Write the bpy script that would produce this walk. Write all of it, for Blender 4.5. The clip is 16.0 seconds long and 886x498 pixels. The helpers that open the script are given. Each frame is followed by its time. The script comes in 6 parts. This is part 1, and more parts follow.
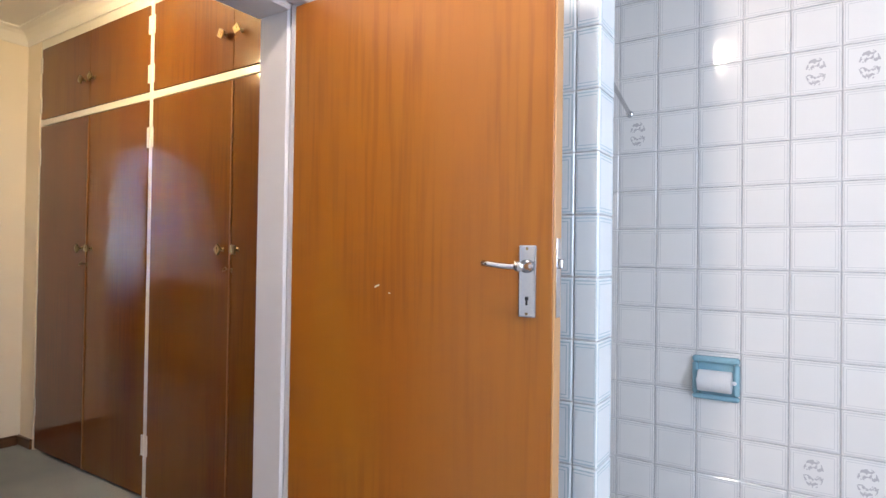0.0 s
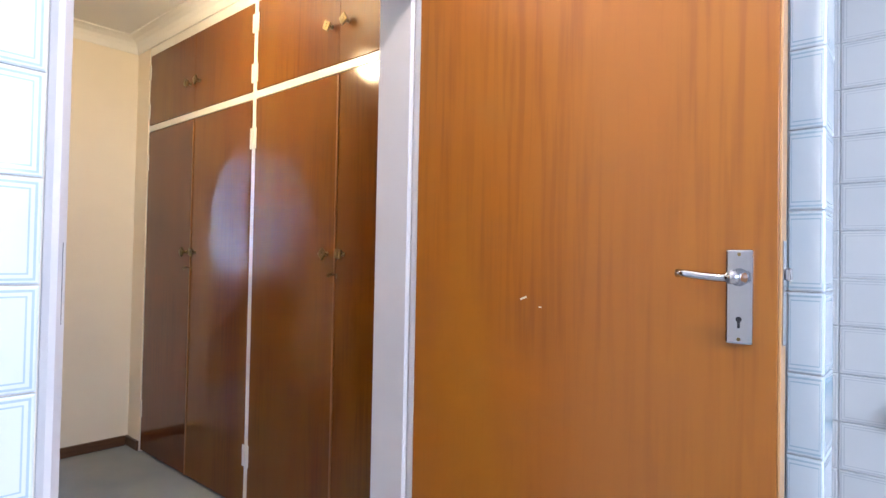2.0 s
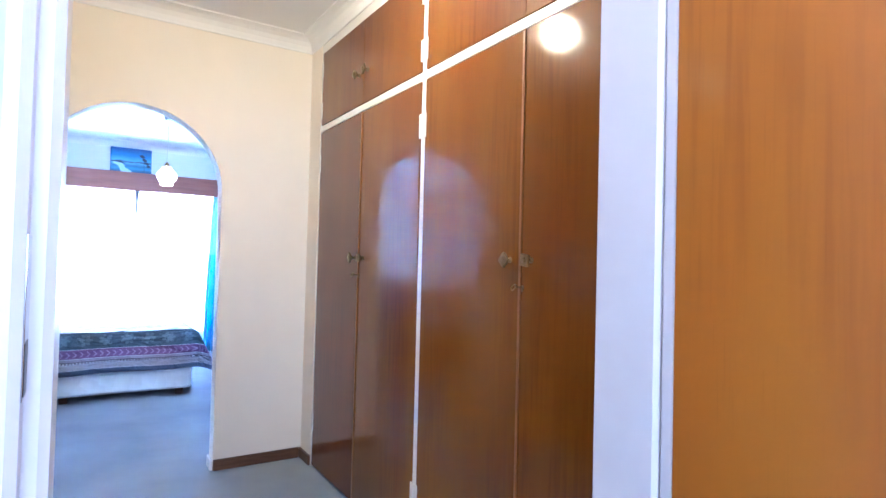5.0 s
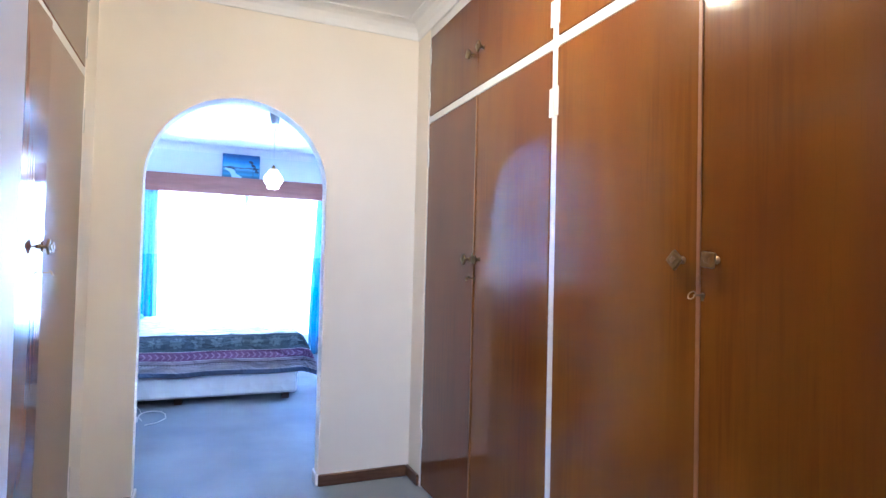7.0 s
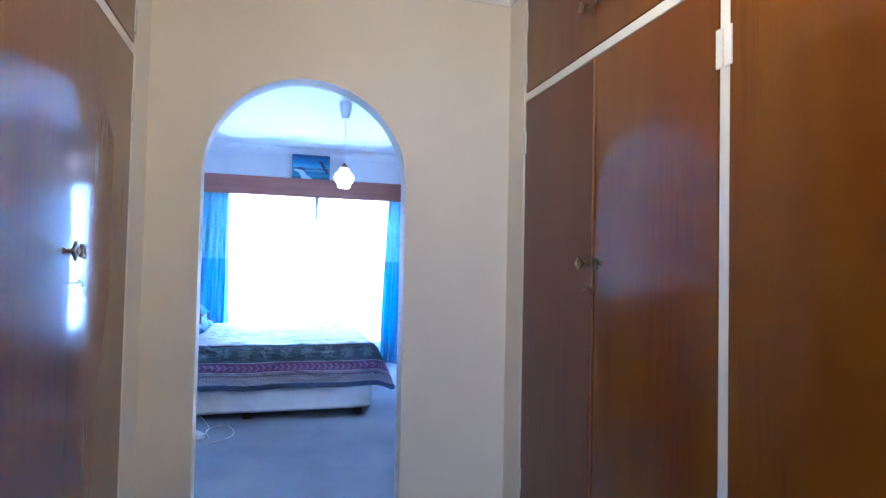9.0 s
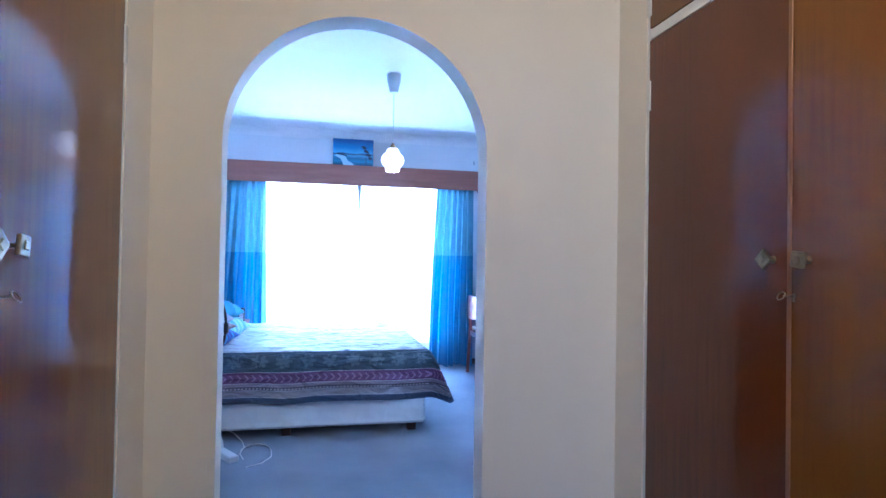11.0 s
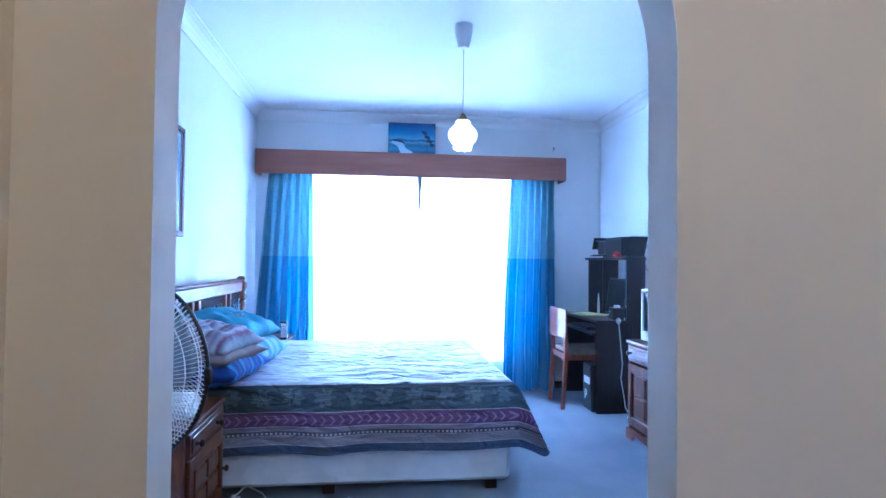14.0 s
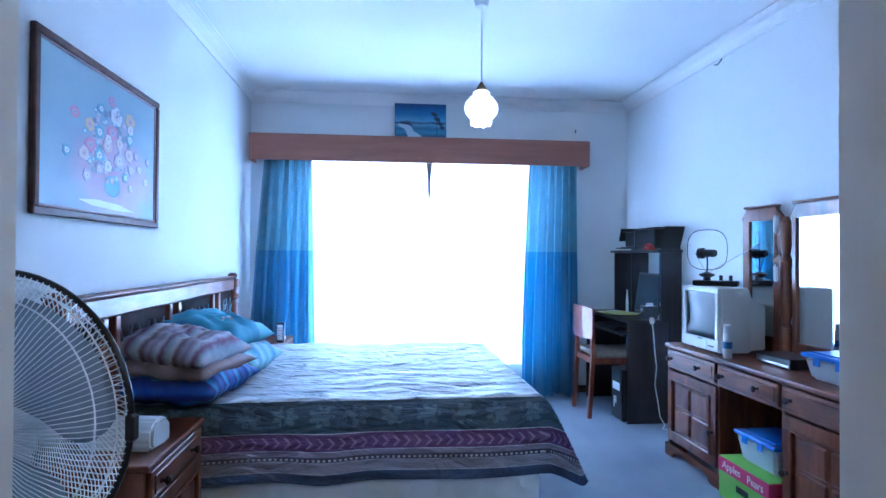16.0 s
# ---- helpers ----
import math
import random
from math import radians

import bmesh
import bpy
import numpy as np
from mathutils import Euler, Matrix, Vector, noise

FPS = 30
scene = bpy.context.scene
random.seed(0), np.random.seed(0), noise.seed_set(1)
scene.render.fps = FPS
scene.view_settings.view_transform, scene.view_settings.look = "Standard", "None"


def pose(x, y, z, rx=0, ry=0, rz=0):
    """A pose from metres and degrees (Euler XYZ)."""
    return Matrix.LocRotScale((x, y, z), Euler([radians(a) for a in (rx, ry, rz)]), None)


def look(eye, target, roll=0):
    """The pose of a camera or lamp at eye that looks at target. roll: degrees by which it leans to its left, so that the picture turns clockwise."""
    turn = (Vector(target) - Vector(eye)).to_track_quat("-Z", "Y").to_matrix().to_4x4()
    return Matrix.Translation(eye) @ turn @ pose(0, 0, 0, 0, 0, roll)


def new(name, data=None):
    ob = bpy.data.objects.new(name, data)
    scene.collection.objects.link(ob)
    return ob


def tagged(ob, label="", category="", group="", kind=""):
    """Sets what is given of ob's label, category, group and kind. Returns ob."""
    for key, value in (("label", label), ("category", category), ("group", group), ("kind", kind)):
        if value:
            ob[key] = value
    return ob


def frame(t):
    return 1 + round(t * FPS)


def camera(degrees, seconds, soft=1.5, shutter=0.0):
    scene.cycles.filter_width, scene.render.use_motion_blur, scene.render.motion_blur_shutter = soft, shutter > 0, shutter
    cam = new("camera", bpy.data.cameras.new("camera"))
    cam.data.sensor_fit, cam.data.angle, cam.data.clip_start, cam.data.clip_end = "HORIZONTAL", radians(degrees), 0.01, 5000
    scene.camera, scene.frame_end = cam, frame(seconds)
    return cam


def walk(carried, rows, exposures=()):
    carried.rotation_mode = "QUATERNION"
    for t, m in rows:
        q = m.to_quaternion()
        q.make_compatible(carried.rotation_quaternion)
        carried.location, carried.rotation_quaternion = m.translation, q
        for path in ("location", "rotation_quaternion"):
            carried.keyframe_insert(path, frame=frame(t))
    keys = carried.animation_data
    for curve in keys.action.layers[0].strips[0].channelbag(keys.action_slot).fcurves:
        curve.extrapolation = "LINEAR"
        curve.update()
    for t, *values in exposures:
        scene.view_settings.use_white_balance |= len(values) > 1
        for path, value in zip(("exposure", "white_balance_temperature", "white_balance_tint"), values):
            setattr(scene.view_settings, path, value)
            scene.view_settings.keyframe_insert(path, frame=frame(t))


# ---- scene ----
cam = camera(75.9, 16.0)
METRES, EYE, TILT, LEAN, TURN = 3.6, 1.12, 0.0, 0.0, 31.0
PATH = [
    (0, (0.09, 0.473, 1.193), (-1.003, 2.148, 1.218), 0.8),
    (0.5, (0.052, 0.475, 1.193), (-1.088, 2.118, 1.221), 0.9),
    (1, (-0.009, 0.484, 1.185), (-1.2, 2.091, 1.219), 1.0),
    (1.5, (-0.092, 0.519, 1.188), (-1.337, 2.084, 1.225), 1.1),
    (2, (-0.178, 0.565, 1.193), (-1.485, 2.079, 1.231), 1.1),
    (2.5, (-0.255, 0.605, 1.203), (-1.625, 2.063, 1.241), 1.1),
    (3, (-0.346, 0.681, 1.208), (-1.785, 2.069, 1.247), 1.2),
    (3.5, (-0.419, 0.745, 1.211), (-1.931, 2.053, 1.25), 1.2),
    (4, (-0.484, 0.793, 1.206), (-2.066, 2.016, 1.246), 1.3),
    (6.5, (-0.871, 0.893, 1.185), (-2.681, 1.743, 1.241), 1.4),
    (7, (-0.97, 0.909, 1.183), (-2.814, 1.682, 1.237), 1.4),
    (7.5, (-1.065, 0.937, 1.182), (-2.937, 1.638, 1.238), 1.5),
    (8, (-1.171, 0.959, 1.182), (-3.065, 1.598, 1.238), 1.3),
    (8.5, (-1.309, 0.958, 1.185), (-3.217, 1.553, 1.243), 1.3),
    (9, (-1.462, 0.947, 1.19), (-3.382, 1.502, 1.249), 1.2),
    (11.5, (-2.273, 0.921, 1.2), (-4.233, 1.317, 1.231), 0.9),
    (12, (-2.45, 0.915, 1.184), (-4.419, 1.266, 1.223), 0.8),
    (12.5, (-2.641, 0.936, 1.186), (-4.617, 1.236, 1.228), 0.7),
    (13, (-2.783, 0.953, 1.194), (-4.766, 1.213, 1.232), 0.8),
    (13.5, (-2.913, 0.969, 1.185), (-4.898, 1.209, 1.226), 0.6),
    (14, (-3.065, 0.978, 1.188), (-5.051, 1.209, 1.232), 0.6),
    (14.5, (-3.191, 0.965, 1.18), (-5.177, 1.19, 1.229), 0.5),
    (15, (-3.308, 0.949, 1.18), (-5.295, 1.173, 1.223), 0.5),
    (15.5, (-3.419, 0.955, 1.183), (-5.407, 1.172, 1.208), 0.4),
    (16, (-3.514, 0.984, 1.187), (-5.503, 1.192, 1.21), 0.3),
]
walk(cam, [(t, look(eye, target, roll)) for t, eye, target, roll in PATH], exposures=[(0.0, 0.92, 6280, 20), (0.7, 1.15, 6100, 20), (2.0, 1.08, 5700, 20), (4.0, 1.53, 4850, 20), (6.5, 1.52, 4520, 21), (9.0, 0.64, 4430, 21), (11.5, 0.60, 4400, 21), (13.0, 0.58, 4400, 21), (14.0, 0.32, 4440, 20), (16.0, -0.04, 4730, 17)])

# ---- light ----
world = bpy.data.worlds.new("world")
scene.world = world
world.use_nodes = True
_bg = world.node_tree.nodes["Background"]
_sky = world.node_tree.nodes.new("ShaderNodeTexSky")
_sky.sky_type, _sky.sun_disc = "NISHITA", False
_sky.sun_elevation, _sky.sun_rotation = radians(50), radians(40)
world.node_tree.links.new(_sky.outputs[0], _bg.inputs[0])
_bg.inputs[1].default_value = 0.12


def lamp(name, kind, m, power, color, **sizes):
    data = bpy.data.lights.new(name, kind)
    data.energy, data.color = power, color
    for key, value in sizes.items():
        if key == "shape":
            data.shape = value
        if key == "size":
            data.size = value
        if key == "size_y":
            data.size_y = value
        if key == "radius":
            data.shadow_soft_size = value
    ob = new(name, data)
    ob.matrix_world = m
    return ob


SKY_POWER, BATH_POWER, PASSAGE_POWER, WASH_POWER, BULB_POWER = 222, 24, 19, 25, 6
lamp("window_daylight", "AREA", look((-8.62, 1.32, 1.10), (-5.0, 1.32, 0.95)), SKY_POWER, (0.55, 0.78, 1.0), shape="RECTANGLE", size=2.3, size_y=1.75)
lamp("bathroom_daylight", "AREA", look((1.55, 0.75, 1.55), (-0.9, 1.3, 0.9)), WASH_POWER, (0.72, 0.87, 1.0), shape="RECTANGLE", size=1.2, size_y=1.0)
lamp("bathroom_bulb", "POINT", pose(-0.45, 0.945, 2.45), BATH_POWER, (1.0, 0.84, 0.66), radius=0.045)
lamp("passage_bulb", "POINT", pose(-2.46, 1.41, 2.22), PASSAGE_POWER, (1.0, 0.75, 0.34), radius=0.06)
lamp("bedroom_bulb", "POINT", pose(-6.25, 1.455, 1.90), BULB_POWER, (1.0, 0.90, 0.75), radius=0.03)


# ---- materials ----
def material(name, color, rough=0.5, metal=0.0, coat=0.0, spec=0.5, alpha=1.0):
    m = bpy.data.materials.new(name)
    m.use_nodes = True
    b = m.node_tree.nodes["Principled BSDF"]
    b.inputs["Base Color"].default_value = (*color, 1)
    b.inputs["Roughness"].default_value = rough
    b.inputs["Metallic"].default_value = metal
    b.inputs["Coat Weight"].default_value = coat
    b.inputs["Coat Roughness"].default_value = 0.08
    b.inputs["Specular IOR Level"].default_value = spec
    b.inputs["Alpha"].default_value = alpha
    return m


def node(m, kind, **values):
    n = m.node_tree.nodes.new(kind)
    for key, value in values.items():
        n.inputs[key.replace("_", " ")].default_value = value
    return n


def link(m, a, b):
    m.node_tree.links.new(a, b)


def coords(m, scale=(1, 1, 1), space="Object", spread=0.0):
    """Texture coordinates in metres, shifted at random from object to object."""
    c, p = m.node_tree.nodes.new("ShaderNodeTexCoord"), m.node_tree.nodes.new("ShaderNodeMapping")
    p.inputs["Scale"].default_value = scale
    link(m, c.outputs[space], p.inputs["Vector"])
    if spread:
        info = m.node_tree.nodes.new("ShaderNodeObjectInfo")
        mul = m.node_tree.nodes.new("ShaderNodeMath")
        mul.operation = "MULTIPLY"
        mul.inputs[1].default_value = spread
        link(m, info.outputs["Random"], mul.inputs[0])
        link(m, mul.outputs[0], p.inputs["Location"])
    return p.outputs[0]


def ramp(m, factor, stops):
    r = m.node_tree.nodes.new("ShaderNodeValToRGB")
    while len(r.color_ramp.elements) < len(stops):
        r.color_ramp.elements.new(0.5)
    for e, (at, color) in zip(r.color_ramp.elements, stops):
        e.position, e.color = at, (*color, 1)
    link(m, factor, r.inputs[0])
    return r.outputs[0]


def bsdf(m):
    return m.node_tree.nodes["Principled BSDF"]


def bump(m, height, strength, distance=0.002):
    b = node(m, "ShaderNodeBump", Strength=strength, Distance=distance)
    link(m, height, b.inputs["Height"])
    link(m, b.outputs[0], bsdf(m).inputs["Normal"])


def mixed(name, a, b, scale, rough=0.6, relief=0.15, fine=120.0, stretch=(1, 1, 1), distance=0.002, **more):
    """Two close colours in broad noise, with a fine relief over it."""
    m = material(name, a, rough, **more)
    v = coords(m, stretch)
    n = node(m, "ShaderNodeTexNoise", Scale=scale, Detail=5.0)
    link(m, v, n.inputs["Vector"])
    link(m, ramp(m, n.outputs["Fac"], [(0.3, a), (0.7, b)]), bsdf(m).inputs["Base Color"])
    f = node(m, "ShaderNodeTexNoise", Scale=fine, Detail=3.0)
    link(m, v, f.inputs["Vector"])
    bump(m, f.outputs["Fac"], relief, distance)
    return m


def wood(name, dark, mid, light, stretch, rough=0.3, coat=0.3, band=3.0, spread=7.0):
    """Long grain: stretched noise in two scales, with streaks and pores."""
    m = material(name, mid, rough, coat=coat)
    v = coords(m, stretch, spread=spread)
    n = node(m, "ShaderNodeTexNoise", Scale=band, Detail=4.0, Distortion=0.6)
    link(m, v, n.inputs["Vector"])
    f = node(m, "ShaderNodeTexNoise", Scale=band * 9, Detail=5.0)
    link(m, v, f.inputs["Vector"])
    mix = m.node_tree.nodes.new("ShaderNodeMath")
    mix.operation = "MULTIPLY_ADD"
    mix.inputs[1].default_value = 0.25
    link(m, f.outputs["Fac"], mix.inputs[0])
    half = m.node_tree.nodes.new("ShaderNodeMath")
    half.operation = "MULTIPLY"
    half.inputs[1].default_value = 0.75
    link(m, n.outputs["Fac"], half.inputs[0])
    link(m, half.outputs[0], mix.inputs[2])
    link(m, ramp(m, mix.outputs[0], [(0.34, dark), (0.5, mid), (0.66, light)]), bsdf(m).inputs["Base Color"])
    bump(m, f.outputs["Fac"], 0.025, 0.001)
    return m


def calc(m, op, a, b=None, c=None):
    n = m.node_tree.nodes.new("ShaderNodeMath")
    n.operation = op
    for i, v in enumerate((a, b, c)):
        if v is None:
            continue
        if isinstance(v, (int, float)):
            n.inputs[i].default_value = v
        else:
            link(m, v, n.inputs[i])
    return n.outputs[0]


def between(m, v, lo, hi):
    return calc(m, "MULTIPLY", calc(m, "GREATER_THAN", v, lo), calc(m, "LESS_THAN", v, hi))


def blend(m, fac, a, b):
    n = m.node_tree.nodes.new("ShaderNodeMix")
    n.data_type = "RGBA"
    link(m, fac, n.inputs[0])
    for sock, v in ((n.inputs[6], a), (n.inputs[7], b)):
        if isinstance(v, tuple):
            sock.default_value = (*v, 1)
        else:
            link(m, v, sock)
    return n.outputs[2]


def figured(name, base, deep, red, rough=0.45, coat=0.0, spread=7.0, ribs=0.55, stretch=(1, 1, 1)):
    """Smooth veneer: slow changes of tone, patches of fine upright ribs, and pores."""
    m = material(name, base, rough, coat=coat)
    def noise_at(scale, size, detail, distort=0.0):
        n = node(m, "ShaderNodeTexNoise", Scale=size, Detail=detail, Distortion=distort)
        link(m, coords(m, tuple(a * b for a, b in zip(scale, stretch)), spread=spread), n.inputs["Vector"])
        return n.outputs["Fac"]
    def steep(v, lo, hi):
        return ramp(m, v, [(lo, (0, 0, 0)), (hi, (1, 1, 1))])
    slow = steep(noise_at((2.2, 2.2, 0.5), 1.6, 2.0, 0.4), 0.35, 0.68)
    rib = calc(m, "MULTIPLY", steep(noise_at((1, 1, 0.045), 60.0, 2.5, 0.3), 0.44, 0.66), steep(noise_at((2.4, 2.4, 0.9), 1.7, 2.0), 0.42, 0.60))
    pore = steep(noise_at((1, 1, 0.03), 240.0, 2.0), 0.58, 0.80)
    col = blend(m, calc(m, "MULTIPLY", slow, 0.7), base, red)
    col = blend(m, calc(m, "MULTIPLY", rib, ribs), col, deep)
    col = blend(m, calc(m, "MULTIPLY", pore, 0.22), col, deep)
    link(m, col, bsdf(m).inputs["Base Color"])
    bump(m, noise_at((1, 1, 0.25), 9.0, 2.0), 0.035, 0.004)
    return m


M = {}
M["wall"] = mixed("cream painted plaster", (0.80, 0.74, 0.645), (0.84, 0.78, 0.69), 1.4, 0.7, 0.25, 60)
M["bedwall"] = mixed("white painted plaster", (0.70, 0.72, 0.74), (0.76, 0.78, 0.79), 1.2, 0.7, 0.25, 60)
M["ceiling"] = mixed("white ceiling paint", (0.78, 0.78, 0.78), (0.83, 0.83, 0.83), 1.0, 0.8, 0.15, 80)
M["gloss"] = mixed("white gloss paint", (0.78, 0.77, 0.75), (0.83, 0.82, 0.80), 3.0, 0.25, 0.1, 30)
M["carpet"] = mixed("blue grey carpet", (0.21, 0.245, 0.30), (0.29, 0.325, 0.38), 2.2, 0.95, 0.9, 420, distance=0.004)
M["bathfloor"] = mixed("pale vinyl floor", (0.45, 0.47, 0.5), (0.5, 0.52, 0.55), 4.0, 0.4, 0.1)
M["grout"] = mixed("grey white grout", (0.62, 0.63, 0.65), (0.72, 0.73, 0.74), 20, 0.8, 0.3, 200)
M["skirt"] = wood("brown varnished skirting", (0.05, 0.02, 0.01), (0.10, 0.045, 0.02), (0.16, 0.08, 0.04), (0.6, 0.6, 8), 0.35)
M["door"] = figured("orange brown door veneer", (0.330, 0.114, 0.0045), (0.190, 0.052, 0.004), (0.300, 0.086, 0.004), 0.42, 0.15, ribs=0.48)
M["robe"] = figured("red brown wardrobe veneer", (0.168, 0.059, 0.0010), (0.070, 0.016, 0.0010), (0.120, 0.029, 0.0010), 0.46, 1.0, ribs=0.35)
# darker, redder veneer copy: one door's lack of bulb sheen put into its colour
M["robedim"] = figured("wardrobe veneer darkened for missing bulb sheen", (0.125, 0.030, 0.0010), (0.060, 0.013, 0.0010), (0.095, 0.021, 0.0010), 0.46, 1.0, ribs=0.35)
for _n in ("robe", "robedim"):
    bsdf(M[_n]).inputs["Coat Roughness"].default_value = 0.105
    bsdf(M[_n]).inputs["Coat IOR"].default_value = 1.50
    bsdf(M[_n]).inputs["Specular IOR Level"].default_value = 0.05
M["seam"] = material("pale brown cover strip", (0.24, 0.095, 0.02), 0.45)
M["edge"] = material("pale door edge strip", (0.55, 0.30, 0.12), 0.4)
M["pine"] = wood("red brown varnished pine", (0.070, 0.018, 0.008), (0.150, 0.040, 0.014), (0.230, 0.072, 0.026), (1.2, 6, 6), 0.42, 0.2, 3.0)
M["pineup"] = wood("red brown upright pine", (0.070, 0.018, 0.008), (0.150, 0.040, 0.014), (0.230, 0.072, 0.026), (6, 6, 1.0), 0.32, 0.4, 3.0)
M["framewood"] = wood("dull brown picture moulding", (0.045, 0.014, 0.012), (0.07, 0.022, 0.016), (0.10, 0.034, 0.024), (4, 4, 4), 0.55, 0.0, 3.0)
M["knobwood"] = material("dark turned wood", (0.035, 0.014, 0.010), 0.35)
M["pelmet"] = wood("rust brown pelmet board", (0.23, 0.085, 0.05), (0.27, 0.10, 0.06), (0.31, 0.12, 0.075), (6, 0.5, 6), 0.5, 0.1, 3.0)
M["dark"] = wood("black brown desk laminate", (0.012, 0.010, 0.013), (0.018, 0.014, 0.018), (0.028, 0.022, 0.026), (6, 6, 0.6), 0.4, 0.1)
M["chrome"] = material("chrome", (0.52, 0.52, 0.54), 0.12, 1.0)
M["brass"] = mixed("aged brass", (0.36, 0.25, 0.11), (0.20, 0.13, 0.06), 40, 0.35, 0.2, 300, metal=1.0)
M["black"] = material("black plastic", (0.012, 0.012, 0.014), 0.35)
M["whiteplastic"] = material("white plastic", (0.70, 0.71, 0.72), 0.35)
M["beigeplastic"] = mixed("aged cream plastic", (0.68, 0.68, 0.65), (0.74, 0.74, 0.71), 5, 0.45, 0.1, 300)
M["backdrop"] = material("pale sky glow", (0.8, 0.85, 0.9))
bsdf(M["backdrop"]).inputs["Emission Color"].default_value = (0.85, 0.93, 1.0, 1)
bsdf(M["backdrop"]).inputs["Emission Strength"].default_value = 10.0


# ---- mesh helpers ----
def box(bm, x0, x1, y0, y1, z0, z1, bevel=0.0, segments=1):
    vs = [bm.verts.new((x, y, z)) for x in (x0, x1) for y in (y0, y1) for z in (z0, z1)]
    faces = [bm.faces.new([vs[i] for i in f]) for f in ((0, 1, 3, 2), (4, 6, 7, 5), (0, 4, 5, 1), (2, 3, 7, 6), (0, 2, 6, 4), (1, 5, 7, 3))]
    if bevel:
        edges = list({e for f in faces for e in f.edges})
        bmesh.ops.bevel(bm, geom=edges, offset=bevel, segments=segments, affect="EDGES", profile=0.5)
    return bm


def boxes(*dims, bevel=0.0):
    bm = bmesh.new()
    for d in dims:
        box(bm, *d, bevel=bevel)
    return bm


def part(name, bm, mat, parent=None, label="", smooth=False, at=None):
    me = bpy.data.meshes.new(name)
    bmesh.ops.recalc_face_normals(bm, faces=bm.faces)
    bm.to_mesh(me)
    bm.free()
    mats = mat if isinstance(mat, (list, tuple)) else [mat]
    for m in mats:
        me.materials.append(m)
    if smooth:
        for p in me.polygons:
            p.use_smooth = True
    ob = new(name, me)
    if parent is not None:
        ob.parent = parent
    if at is not None:
        ob.matrix_basis = at
    return tagged(ob, label)


def thing(name, label, category, place=(0, 0, 0), turn=0.0, group=""):
    ob = new(name)
    ob.empty_display_size = 0.1
    ob.matrix_world = pose(*place, 0, 0, turn)
    return tagged(ob, label, category, group)


def lathe(profile, steps=24, axis="z", m=None):
    """A turned shape from (radius, height) pairs."""
    bm = bmesh.new()
    rings = []
    for r, h in profile:
        rings.append([bm.verts.new((r * math.cos(2 * math.pi * i / steps), r * math.sin(2 * math.pi * i / steps), h)) for i in range(steps)])
    for a, b in zip(rings, rings[1:]):
        for i in range(steps):
            bm.faces.new((a[i], a[(i + 1) % steps], b[(i + 1) % steps], b[i]))
    bm.faces.new(rings[0][::-1])
    bm.faces.new(rings[-1])
    turn = {"z": Matrix(), "x": Matrix.Rotation(radians(90), 4, "Y"), "y": Matrix.Rotation(radians(-90), 4, "X")}[axis]
    bmesh.ops.transform(bm, matrix=(m or Matrix()) @ turn, verts=bm.verts)
    return bm


def tube(bm, points, radius, steps=6, closed=False):
    """A round bar through points, added to bm."""
    pts = [Vector(p) for p in points]
    n, rings, up = len(pts), [], None
    for i, p in enumerate(pts):
        a = pts[(i - 1) % n] if closed or i else p
        b = pts[(i + 1) % n] if closed or i < n - 1 else p
        way = (b - a).normalized()
        if up is None:
            up = way.orthogonal().normalized()
        up = (up - way * up.dot(way)).normalized()
        side = way.cross(up)
        rings.append([bm.verts.new(p + radius * (math.cos(2 * math.pi * k / steps) * up + math.sin(2 * math.pi * k / steps) * side)) for k in range(steps)])
    pairs = list(zip(rings, rings[1:])) + ([(rings[-1], rings[0])] if closed else [])
    for a, b in pairs:
        for k in range(steps):
            bm.faces.new((a[k], a[(k + 1) % steps], b[(k + 1) % steps], b[k]))
    if not closed:
        bm.faces.new(rings[0][::-1])
        bm.faces.new(rings[-1])
    return bm


def prism(bm, outline, lo, hi, axis="y"):
    """An outline of pairs pushed from lo to hi along an axis."""
    def at(a, b, c):
        return {"y": (a, c, b), "x": (c, a, b), "z": (a, b, c)}[axis]
    one = [bm.verts.new(at(a, b, lo)) for a, b in outline]
    two = [bm.verts.new(at(a, b, hi)) for a, b in outline]
    n = len(outline)
    bm.faces.new(one)
    bm.faces.new(two[::-1])
    for i in range(n):
        bm.faces.new((one[i], two[i], two[(i + 1) % n], one[(i + 1) % n]))
    return bm


def structure(name, bm, mat, label=""):
    return tagged(part(name, bm, mat, None, label), kind="structure")


# ---- structure: bathroom, passage and bedroom ----
H = 2.54
AY0, AY1, ASP = 0.628, 1.497, 1.560   # arch sides and springing
structure("floor", boxes((-8.6, -1.2, -0.45, 3.3, -0.1, 0.0)), M["carpet"], "blue-grey fitted carpet")
structure("bathroom_floor", boxes((-1.2, 1.8, -1.2, 2.9, -0.1, 0.0)), M["bathfloor"], "pale vinyl bathroom floor")
structure("ceiling", boxes((-8.6, -4.05, -0.45, 3.3, H, H + 0.1), (-4.05, -1.2, -0.45, 2.8, H, H + 0.1)), M["ceiling"], "white painted ceiling")
structure("bathroom_ceiling", boxes((-1.2, 1.8, -1.2, 2.9, H, H + 0.1)), M["ceiling"], "white painted bathroom ceiling")


